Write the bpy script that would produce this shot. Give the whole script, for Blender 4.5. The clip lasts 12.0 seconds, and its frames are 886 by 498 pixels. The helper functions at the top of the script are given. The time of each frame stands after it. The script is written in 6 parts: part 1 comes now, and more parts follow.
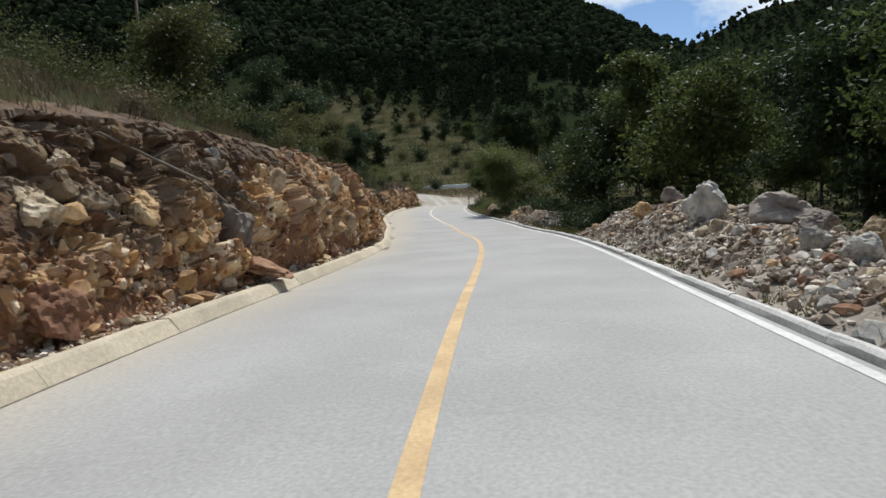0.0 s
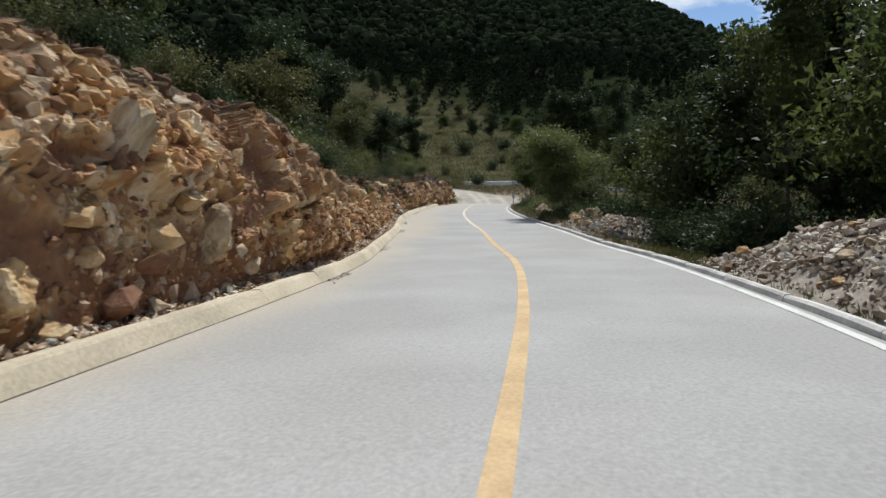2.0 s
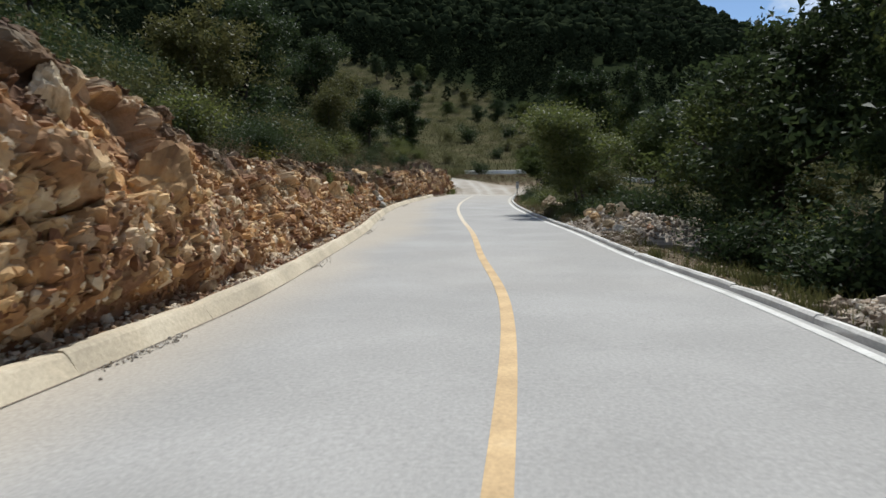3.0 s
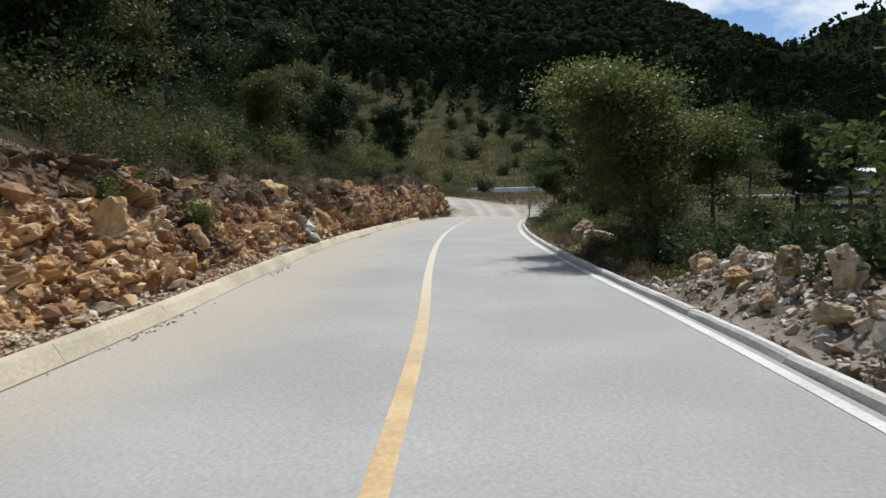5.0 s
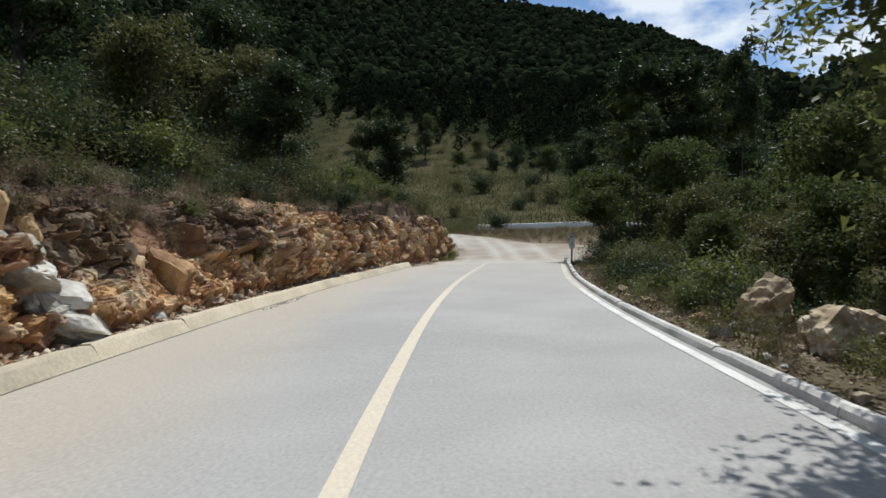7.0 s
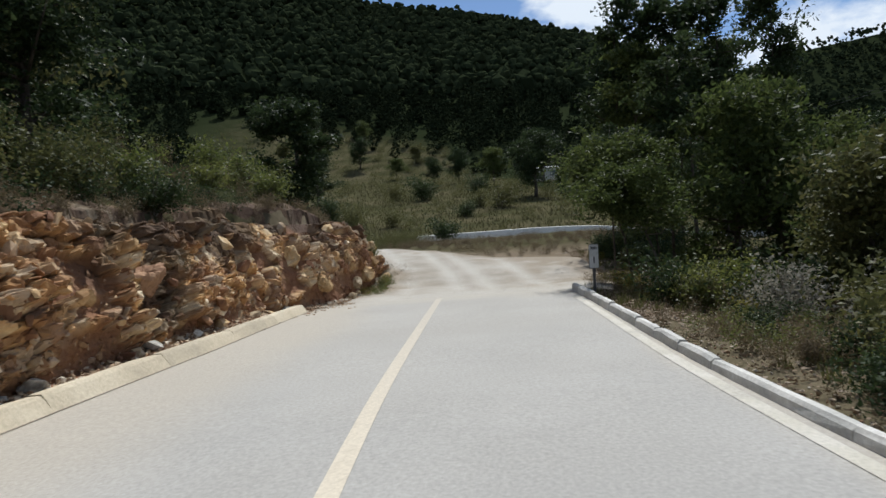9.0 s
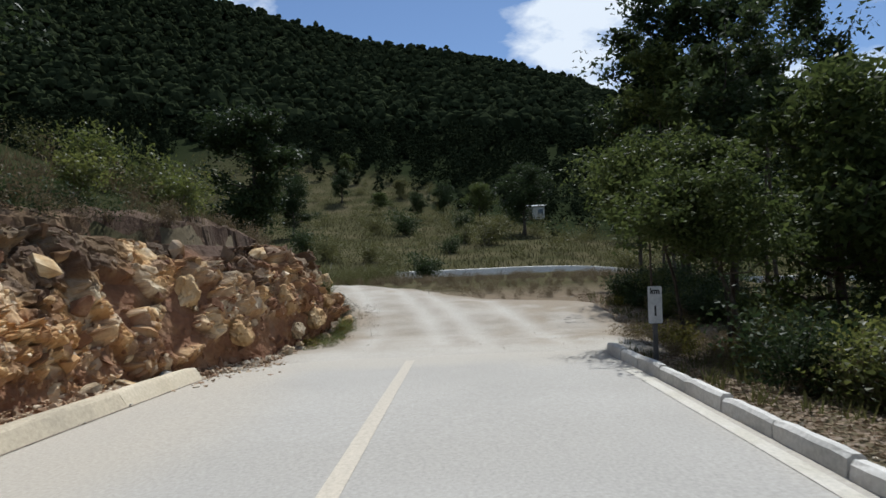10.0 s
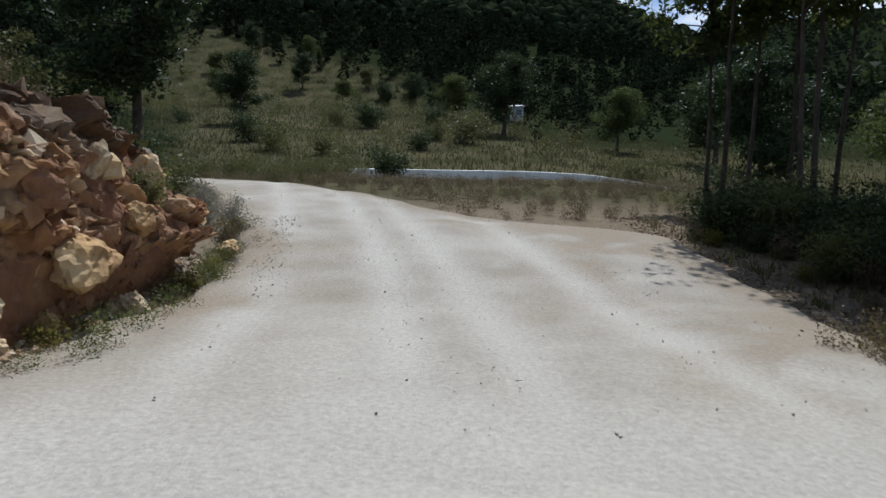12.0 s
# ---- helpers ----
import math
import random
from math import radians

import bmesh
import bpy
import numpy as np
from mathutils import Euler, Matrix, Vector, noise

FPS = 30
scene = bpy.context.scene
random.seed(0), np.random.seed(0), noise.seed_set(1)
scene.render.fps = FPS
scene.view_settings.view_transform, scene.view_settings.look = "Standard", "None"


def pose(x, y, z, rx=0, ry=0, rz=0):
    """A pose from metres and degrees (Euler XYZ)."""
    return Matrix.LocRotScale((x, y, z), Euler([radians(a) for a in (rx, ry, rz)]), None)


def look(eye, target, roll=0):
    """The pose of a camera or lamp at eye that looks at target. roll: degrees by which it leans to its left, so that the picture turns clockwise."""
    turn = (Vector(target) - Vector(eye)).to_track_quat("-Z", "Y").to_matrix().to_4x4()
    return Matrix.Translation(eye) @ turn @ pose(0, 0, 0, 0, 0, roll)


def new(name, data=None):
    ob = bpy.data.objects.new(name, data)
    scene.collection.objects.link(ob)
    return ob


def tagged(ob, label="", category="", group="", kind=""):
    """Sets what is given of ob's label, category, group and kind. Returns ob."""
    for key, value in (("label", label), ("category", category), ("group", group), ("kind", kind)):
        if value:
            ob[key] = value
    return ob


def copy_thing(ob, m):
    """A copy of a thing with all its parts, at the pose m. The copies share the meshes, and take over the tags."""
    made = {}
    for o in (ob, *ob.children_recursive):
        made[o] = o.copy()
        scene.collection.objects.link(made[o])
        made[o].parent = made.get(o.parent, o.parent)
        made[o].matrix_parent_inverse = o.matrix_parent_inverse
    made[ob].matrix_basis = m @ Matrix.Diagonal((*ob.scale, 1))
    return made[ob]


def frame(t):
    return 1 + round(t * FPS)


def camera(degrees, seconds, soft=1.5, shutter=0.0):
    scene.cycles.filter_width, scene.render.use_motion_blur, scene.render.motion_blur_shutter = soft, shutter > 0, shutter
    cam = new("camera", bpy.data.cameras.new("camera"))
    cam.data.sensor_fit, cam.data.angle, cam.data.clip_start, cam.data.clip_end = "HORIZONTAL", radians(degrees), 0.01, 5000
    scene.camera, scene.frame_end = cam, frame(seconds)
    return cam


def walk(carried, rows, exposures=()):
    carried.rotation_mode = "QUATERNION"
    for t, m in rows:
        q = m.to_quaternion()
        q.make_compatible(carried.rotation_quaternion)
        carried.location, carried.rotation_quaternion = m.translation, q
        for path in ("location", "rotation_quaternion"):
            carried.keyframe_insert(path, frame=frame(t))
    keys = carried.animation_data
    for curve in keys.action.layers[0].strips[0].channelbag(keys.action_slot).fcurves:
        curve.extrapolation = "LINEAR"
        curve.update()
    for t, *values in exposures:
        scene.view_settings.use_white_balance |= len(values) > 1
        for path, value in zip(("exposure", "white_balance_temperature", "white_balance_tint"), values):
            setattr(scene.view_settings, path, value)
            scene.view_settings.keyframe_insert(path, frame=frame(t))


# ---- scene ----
# camera and its drive
cam = camera(66.0, 12.0, soft=1.5, shutter=0.12)
PATH = [
    (0, look((0.098, -0.000, 1.969), (0.094, 9.979, 1.094), -3.24)),
    (0.5, look((0.205, 2.729, 1.844), (0.332, 12.703, 0.923), -0.86)),
    (1, look((0.373, 5.521, 1.895), (0.084, 15.495, 1.014), -3.07)),
    (1.5, look((0.577, 8.369, 1.721), (-0.487, 18.309, 1.246), -0.10)),
    (2, look((0.768, 11.333, 1.587), (0.116, 21.290, 0.707), -0.81)),
    (2.5, look((0.986, 14.382, 1.501), (0.624, 24.352, 0.590), -1.42)),
    (3, look((1.226, 17.456, 1.564), (0.481, 27.395, 0.529), -0.53)),
    (3.5, look((1.472, 20.702, 1.366), (0.665, 30.656, 0.626), -3.48)),
    (3.7, look((1.533, 21.995, 1.453), (0.930, 31.955, 0.576), -1.78)),
    (5.3, look((1.440, 32.828, 1.286), (0.478, 42.759, 0.582), -1.68)),
    (5.5, look((1.376, 34.156, 1.213), (0.346, 44.078, 0.522), -3.24)),
    (6, look((1.179, 37.451, 1.140), (0.151, 47.378, 0.503), -4.22)),
    (6.5, look((0.947, 40.795, 1.173), (0.145, 50.744, 0.561), -2.92)),
    (7, look((0.661, 43.942, 1.192), (-0.338, 53.891, 1.054), -1.54)),
    (7.5, look((0.439, 47.276, 1.118), (-0.534, 57.228, 1.258), -3.26)),
    (7.7, look((0.352, 48.628, 1.263), (-0.427, 58.598, 1.272), -2.99)),
    (9.3, look((-0.038, 58.234, 1.362), (0.180, 68.231, 1.356), -4.54)),
    (9.5, look((-0.036, 59.376, 1.249), (0.504, 69.357, 1.543), -4.36)),
    (10, look((0.018, 62.184, 1.345), (0.147, 72.168, 1.898), -2.39)),
    (10.5, look((0.082, 64.911, 1.391), (0.638, 74.881, 1.917), -4.52)),
    (11, look((0.178, 67.419, 1.385), (0.858, 77.331, 2.516), -3.55)),
    (11.5, look((0.152, 69.672, 1.471), (0.831, 79.641, 1.088), -5.60)),
    (12, look((0.049, 71.871, 1.481), (0.683, 81.811, 0.596), 0.99)),
]
walk(cam, PATH, exposures=((0.0, 0.2, 5960, 9.0), (7.5, 0.2, 5920, 9.0), (10.0, 0.2, 5820, 9.0), (12.0, 0.12, 5620, 9.0)))

# ---- light ----
SUN_AZ, SUN_EL = 18.0, 57.0          # degrees: to the right of straight ahead, above the horizon
to_sun = Vector((math.sin(radians(SUN_AZ)) * math.cos(radians(SUN_EL)),
                 math.cos(radians(SUN_AZ)) * math.cos(radians(SUN_EL)), math.sin(radians(SUN_EL))))


def make_world():
    w = bpy.data.worlds.new("sky")
    scene.world = w
    w.use_nodes = True
    nt = w.node_tree
    nt.nodes.clear()
    out = nt.nodes.new("ShaderNodeOutputWorld")
    bg = nt.nodes.new("ShaderNodeBackground")
    bg.inputs["Strength"].default_value = 0.085
    sky = nt.nodes.new("ShaderNodeTexSky")
    sky.sky_type = "NISHITA"
    sky.sun_disc = False
    sky.sun_elevation = radians(SUN_EL)
    sky.sun_rotation = radians(SUN_AZ)
    sky.altitude = 1800
    sky.air_density = 1.0
    sky.dust_density = 0.4
    # cumulus clouds spread evenly over the whole sky
    tc = nt.nodes.new("ShaderNodeTexCoord")
    mp = nt.nodes.new("ShaderNodeMapping")
    mp.inputs["Scale"].default_value = (2.6, 2.6, 5.2)
    mp.inputs["Location"].default_value = (1.7, 0.9, 0.3)
    nt.links.new(tc.outputs["Generated"], mp.inputs["Vector"])
    n1 = nt.nodes.new("ShaderNodeTexNoise")
    n1.inputs["Scale"].default_value = 1.5
    n1.inputs["Detail"].default_value = 9
    n1.inputs["Roughness"].default_value = 0.58
    nt.links.new(mp.outputs[0], n1.inputs["Vector"])
    ramp = nt.nodes.new("ShaderNodeValToRGB")
    ramp.color_ramp.elements[0].position, ramp.color_ramp.elements[1].position = 0.49, 0.60
    nt.links.new(n1.outputs["Fac"], ramp.inputs["Fac"])
    mix = nt.nodes.new("ShaderNodeMixRGB")
    mix.inputs["Color2"].default_value = (8.5, 8.8, 9.0, 1)
    nt.links.new(ramp.outputs["Color"], mix.inputs["Fac"])
    nt.links.new(sky.outputs[0], mix.inputs["Color1"])
    nt.links.new(mix.outputs[0], bg.inputs["Color"])
    nt.links.new(bg.outputs[0], out.inputs["Surface"])


make_world()
sun_data = bpy.data.lights.new("sun", "SUN")
sun_data.energy, sun_data.angle, sun_data.color = 4.5, radians(0.53), (1.0, 0.95, 0.86)
sun = new("sun", sun_data)
sun.matrix_world = look(to_sun * 300, (0, 0, 0))


# ---- materials ----
def material(name, colours, scale=1.0, rough=0.9, bump=0.3, fine=14.0, vary=0.25, space="object", spec=0.2, island=0.0, detail=6.0):
    """A weathered surface: a ramp of colours over coarse noise, broken by fine noise, with relief."""
    m = bpy.data.materials.new(name)
    m.use_nodes = True
    nt = m.node_tree
    bsdf = nt.nodes["Principled BSDF"]
    bsdf.inputs["Roughness"].default_value = rough
    bsdf.inputs["Specular IOR Level"].default_value = spec
    if space == "world":
        pos = nt.nodes.new("ShaderNodeNewGeometry").outputs["Position"]
    else:
        pos = nt.nodes.new("ShaderNodeTexCoord").outputs["Object"]
    n1 = nt.nodes.new("ShaderNodeTexNoise")
    n1.inputs["Scale"].default_value, n1.inputs["Detail"].default_value = scale, detail
    n2 = nt.nodes.new("ShaderNodeTexNoise")
    n2.inputs["Scale"].default_value, n2.inputs["Detail"].default_value = fine, 8
    n2.inputs["Roughness"].default_value = 0.65
    nt.links.new(pos, n1.inputs["Vector"])
    nt.links.new(pos, n2.inputs["Vector"])
    info = nt.nodes.new("ShaderNodeObjectInfo")
    shift = nt.nodes.new("ShaderNodeMath")
    shift.operation = "MULTIPLY_ADD"
    shift.inputs[1].default_value, shift.inputs[2].default_value = vary, -vary / 2
    if island:
        geo = nt.nodes.new("ShaderNodeNewGeometry")
        nt.links.new(geo.outputs["Random Per Island"], shift.inputs[0])
        shift.inputs[1].default_value, shift.inputs[2].default_value = island, -island / 2
    else:
        nt.links.new(info.outputs["Random"], shift.inputs[0])
    add = nt.nodes.new("ShaderNodeMath")
    nt.links.new(n1.outputs["Fac"], add.inputs[0])
    nt.links.new(shift.outputs[0], add.inputs[1])
    ramp = nt.nodes.new("ShaderNodeValToRGB")
    els = ramp.color_ramp.elements
    while len(els) < len(colours):
        els.new(0.5)
    for i, c in enumerate(colours):
        els[i].position = 0.28 + 0.44 * i / max(1, len(colours) - 1)
        els[i].color = (*c, 1)
    nt.links.new(add.outputs[0], ramp.inputs["Fac"])
    grain = nt.nodes.new("ShaderNodeMixRGB")
    grain.name = "grain"
    grain.blend_type = "OVERLAY"
    grain.inputs["Fac"].default_value = 0.45
    nt.links.new(ramp.outputs[0], grain.inputs["Color1"])
    nt.links.new(n2.outputs["Fac"], grain.inputs["Color2"])
    nt.links.new(grain.outputs[0], bsdf.inputs["Base Color"])
    if bump:
        b = nt.nodes.new("ShaderNodeBump")
        b.inputs["Strength"].default_value, b.inputs["Distance"].default_value = bump, 0.04
        nt.links.new(n2.outputs["Fac"], b.inputs["Height"])
        nt.links.new(b.outputs[0], bsdf.inputs["Normal"])
    return m


def tint_by(m, attribute, colour, low=0.0, high=1.0):
    """Lays a second colour over a material where a mesh attribute is high."""
    nt = m.node_tree
    grain = nt.nodes["grain"]
    src = grain.inputs["Color1"].links[0].from_socket
    at = nt.nodes.new("ShaderNodeAttribute")
    at.attribute_name = attribute
    rng = nt.nodes.new("ShaderNodeMapRange")
    rng.inputs["From Min"].default_value, rng.inputs["From Max"].default_value = low, high
    nt.links.new(at.outputs["Fac"], rng.inputs["Value"])
    mix = nt.nodes.new("ShaderNodeMixRGB")
    mix.inputs["Color2"].default_value = (*colour, 1)
    nt.links.new(rng.outputs[0], mix.inputs["Fac"])
    nt.links.new(src, mix.inputs["Color1"])
    nt.links.new(mix.outputs[0], grain.inputs["Color1"])
    return m


def leaf_material(name, a, b, thin=0.35, gloss=0.1):
    m = bpy.data.materials.new(name)
    m.use_nodes = True
    nt = m.node_tree
    bsdf = nt.nodes["Principled BSDF"]
    bsdf.inputs["Roughness"].default_value = 0.55
    bsdf.inputs["Specular IOR Level"].default_value = gloss
    geo = nt.nodes.new("ShaderNodeNewGeometry")
    info = nt.nodes.new("ShaderNodeObjectInfo")
    add = nt.nodes.new("ShaderNodeMath")
    add.operation = "MULTIPLY_ADD"
    add.inputs[1].default_value = 0.6
    nt.links.new(geo.outputs["Random Per Island"], add.inputs[0])
    half = nt.nodes.new("ShaderNodeMath")
    half.operation = "MULTIPLY"
    half.inputs[1].default_value = 0.4
    nt.links.new(info.outputs["Random"], half.inputs[0])
    nt.links.new(half.outputs[0], add.inputs[2])
    mix = nt.nodes.new("ShaderNodeMixRGB")
    mix.inputs["Color1"].default_value, mix.inputs["Color2"].default_value = (*a, 1), (*b, 1)
    nt.links.new(add.outputs[0], mix.inputs["Fac"])
    nt.links.new(mix.outputs[0], bsdf.inputs["Base Color"])
    tr = nt.nodes.new("ShaderNodeBsdfTranslucent")
    nt.links.new(mix.outputs[0], tr.inputs["Color"])
    ms = nt.nodes.new("ShaderNodeMixShader")
    ms.inputs["Fac"].default_value = thin
    nt.links.new(bsdf.outputs[0], ms.inputs[1])
    nt.links.new(tr.outputs[0], ms.inputs[2])
    nt.links.new(ms.outputs[0], nt.nodes["Material Output"].inputs["Surface"])
    return m


OCHRE, TAN, PALE = (0.40, 0.22, 0.075), (0.46, 0.32, 0.17), (0.44, 0.37, 0.27)
RED, BROWN, GREY = (0.20, 0.075, 0.036), (0.13, 0.075, 0.045), (0.30, 0.29, 0.27)
M_CONCRETE = material("concrete_paving", [(0.295, 0.285, 0.266), (0.335, 0.324, 0.303), (0.368, 0.357, 0.334)], 0.45, 0.88, 0.05, 30, space="world", spec=0.12, detail=8)
tint_by(M_CONCRETE, "dust", (0.385, 0.338, 0.27))
tint_by(M_CONCRETE, "silt", (0.375, 0.345, 0.295))
M_KERB = material("kerb_concrete", [(0.37, 0.32, 0.235), (0.48, 0.41, 0.295), (0.55, 0.48, 0.355)], 0.9, 0.85, 0.25, 22, 0.2, space="world")
M_KERB_GREY = material("kerb_grey_concrete", [(0.38, 0.37, 0.34), (0.50, 0.48, 0.44), (0.60, 0.58, 0.53)], 1.3, 0.85, 0.3, 22, 0.2, space="world")
M_YELLOW = material("road_paint_yellow", [(0.43, 0.30, 0.155), (0.53, 0.375, 0.195), (0.57, 0.44, 0.27)], 1.6, 0.7, 0.1, 30, space="world")
tint_by(M_YELLOW, "fade", (0.54, 0.47, 0.36))
tint_by(M_YELLOW, "worn", (0.385, 0.345, 0.285))
M_FADED = material("road_paint_faded", [(0.36, 0.335, 0.29), (0.42, 0.39, 0.32), (0.47, 0.44, 0.38)], 1.6, 0.75, 0.1, 30, space="world")
M_WHITE = material("road_paint_white", [(0.36, 0.35, 0.32), (0.50, 0.49, 0.45), (0.58, 0.57, 0.53)], 1.4, 0.7, 0.1, 26, space="world")
M_DIRT = material("dirt_road_dust", [(0.265, 0.232, 0.186), (0.335, 0.302, 0.252), (0.40, 0.368, 0.315)], 0.7, 0.95, 0.5, 22, space="world", detail=9)
M_GROUND = material("dry_ground", [(0.034, 0.035, 0.017), (0.055, 0.053, 0.026), (0.085, 0.074, 0.042)], 0.22, 1.0, 0.8, 6.0, space="world", detail=10, spec=0.0)
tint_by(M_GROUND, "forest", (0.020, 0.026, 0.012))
tint_by(M_GROUND, "bare", (0.17, 0.135, 0.095))
M_FACE = material("cut_rock_face", [(0.165, 0.076, 0.037), (0.315, 0.160, 0.070), (0.485, 0.280, 0.115), (0.61, 0.41, 0.205), (0.70, 0.57, 0.38)], 1.5, 0.93, 0.9, 11, 0.0, space="world", detail=9)
tint_by(M_FACE, "soil", (0.175, 0.083, 0.044))
tint_by(M_FACE, "pale", (0.66, 0.57, 0.41), 0.0, 1.3)
tint_by(M_FACE, "brown", (0.20, 0.098, 0.055))
# dark earth of the upper cut, and shade painted into its recesses
tint_by(M_FACE, "humus_shade", (0.052, 0.036, 0.025))
M_SHARD = material("broken_face_rock", [(0.185, 0.091, 0.046), (0.335, 0.180, 0.082), (0.495, 0.295, 0.13), (0.63, 0.43, 0.22), (0.72, 0.59, 0.41)], 1.8, 0.92, 0.7, 10, island=0.55)
tint_by(M_SHARD, "soil", (0.24, 0.135, 0.08))
tint_by(M_SHARD, "brown", (0.17, 0.085, 0.05))
tint_by(M_SHARD, "humus_shade", (0.062, 0.045, 0.033))
M_ROCK_OCHRE = material("ochre_rock", [(0.19, 0.105, 0.052), (0.35, 0.215, 0.10), (0.48, 0.325, 0.16), (0.58, 0.45, 0.28)], 1.4, 0.9, 0.6, 8, 0.3)
M_ROCK_PALE = material("pale_limestone", [(0.22, 0.15, 0.085), (0.40, 0.31, 0.195), (0.56, 0.47, 0.335)], 2.2, 0.9, 0.55, 9, 0.25)
M_ROCK_GREY = material("grey_rock", [(0.12, 0.095, 0.075), (0.20, 0.165, 0.135), (0.34, 0.295, 0.245)], 1.7, 0.9, 0.55, 9, 0.3)
M_ROCK_RED = material("red_rock", [(0.16, 0.078, 0.045), (0.23, 0.122, 0.07), (0.34, 0.205, 0.12)], 1.5, 0.92, 0.6, 9, 0.3)
M_GRIT = material("pale_grit", [(0.31, 0.275, 0.22), (0.40, 0.36, 0.30), (0.47, 0.43, 0.37)], 0.8, 0.92, 0.3, 12, island=0.25)
M_LITTER = leaf_material("fallen_leaf_litter", (0.13, 0.085, 0.05), (0.26, 0.19, 0.12), 0.1)
M_ROCK_WHITE = material("white_limestone", [(0.19, 0.17, 0.14), (0.36, 0.335, 0.285), (0.55, 0.52, 0.455)], 2.8, 0.9, 0.35, 10, 0.2)
M_GRAVEL = material("gravel", [(0.20, 0.12, 0.07), (0.34, 0.25, 0.16), (0.46, 0.40, 0.31)], 0.8, 0.92, 0.4, 12, island=0.5)
M_RUBBLE = material("rubble_stone", [(0.17, 0.125, 0.088), (0.355, 0.288, 0.213), (0.57, 0.515, 0.43)], 0.8, 0.92, 0.4, 12, island=0.6)
M_SCREE = material("scree_stone", [(0.27, 0.17, 0.10), (0.46, 0.35, 0.23), (0.62, 0.55, 0.43)], 0.8, 0.92, 0.4, 12, island=0.5)
M_HEAPSOIL = material("heap_soil", [(0.13, 0.105, 0.08), (0.21, 0.175, 0.14), (0.30, 0.26, 0.21)], 1.5, 0.95, 0.8, 10, space="world")
M_BARK = material("bark", [(0.035, 0.028, 0.022), (0.075, 0.06, 0.047), (0.12, 0.10, 0.08)], 3.0, 0.95, 0.8, 18)
M_BARK_PALE = material("pale_bark", [(0.07, 0.058, 0.045), (0.15, 0.125, 0.10), (0.24, 0.21, 0.17)], 3.0, 0.9, 0.6, 16)
M_LEAF = leaf_material("leaf_green", (0.042, 0.062, 0.018), (0.098, 0.115, 0.034), 0.45)
M_LEAF_BRIGHT = leaf_material("leaf_bright_green", (0.060, 0.082, 0.020), (0.150, 0.155, 0.042), 0.55, 0.5)
M_LEAF_DARK = leaf_material("leaf_dark_green", (0.022, 0.038, 0.015), (0.056, 0.074, 0.028), 0.35)
M_LEAF_OLIVE = leaf_material("leaf_olive", (0.060, 0.070, 0.024), (0.135, 0.125, 0.045))
M_LEAF_FIELD = leaf_material("field_grass_blade", (0.045, 0.048, 0.022), (0.10, 0.09, 0.042))
M_LEAF_DRY = leaf_material("leaf_dry", (0.10, 0.075, 0.042), (0.20, 0.155, 0.09), 0.3)
M_LEAF_GREY = leaf_material("leaf_grey_dry", (0.13, 0.12, 0.09), (0.27, 0.25, 0.20), 0.4)
M_LEAF_YELLOW = leaf_material("leaf_yellow_green", (0.10, 0.10, 0.022), (0.21, 0.18, 0.04))
M_WOODS = leaf_material("far_woods_leaf", (0.016, 0.023, 0.012), (0.038, 0.046, 0.022), 0.0, 0.0)
M_METAL = material("galvanised_steel", [(0.22, 0.22, 0.22), (0.32, 0.32, 0.31)], 6, 0.5, 0.05, 20)
M_POST = material("dark_weathered_steel", [(0.05, 0.05, 0.05), (0.10, 0.095, 0.09)], 6, 0.6, 0.05, 20)
M_SIGN = material("sign_white_enamel", [(0.38, 0.38, 0.37), (0.50, 0.50, 0.49)], 3, 0.45, 0.03, 20)
M_BLACK = material("sign_black", [(0.015, 0.015, 0.015), (0.03, 0.03, 0.03)], 3, 0.5, 0.0, 20)
M_WOODPOLE = material("weathered_timber", [(0.10, 0.075, 0.055), (0.17, 0.135, 0.10)], 2, 0.9, 0.5, 14)
M_CABLE = material("cable_rubber", [(0.02, 0.02, 0.02), (0.03, 0.03, 0.03)], 2, 0.6, 0.0, 20)
M_PLASTER = material("house_plaster", [(0.45, 0.42, 0.36), (0.58, 0.55, 0.48)], 0.5, 0.9, 0.2, 8)
M_TIN = material("tin_roof", [(0.42, 0.42, 0.42), (0.60, 0.60, 0.60)], 0.6, 0.5, 0.1, 8)
M_GLASS = material("dark_window_glass", [(0.02, 0.025, 0.03), (0.03, 0.035, 0.04)], 1, 0.1, 0.0, 8, spec=0.6)
tint_by(M_DIRT, "verge", (0.24, 0.195, 0.14))
tint_by(M_DIRT, "track", (0.42, 0.39, 0.34))
M_FARWALL = material("pale_wall", [(0.52, 0.50, 0.45), (0.66, 0.64, 0.58)], 0.4, 0.9, 0.2, 6, space="world")


# ---- helpers of this scene ----
def part(name, data, mat, parent=None, label=""):
    """Links a bmesh or a mesh as one object, under a thing or a part."""
    if isinstance(data, bmesh.types.BMesh):
        me = bpy.data.meshes.new(name)
        data.to_mesh(me)
        data.free()
    else:
        me = data
    if mat is not None and not me.materials:
        me.materials.append(mat)
    ob = new(name, me)
    ob.parent = parent
    if label:
        ob["label"] = label
    return ob


def mesh_of(name, verts, faces, mat=None, smooth=False):
    me = bpy.data.meshes.new(name)
    me.from_pydata([tuple(map(float, v)) for v in verts], [], [tuple(map(int, f)) for f in faces])
    if mat is not None:
        me.materials.append(mat)
    if smooth:
        me.polygons.foreach_set("use_smooth", [True] * len(me.polygons))
    me.update()
    return me


def attribute(me, name, values):
    at = me.attributes.new(name, "FLOAT", "POINT")
    at.data.foreach_set("value", np.asarray(values, dtype=np.float32))


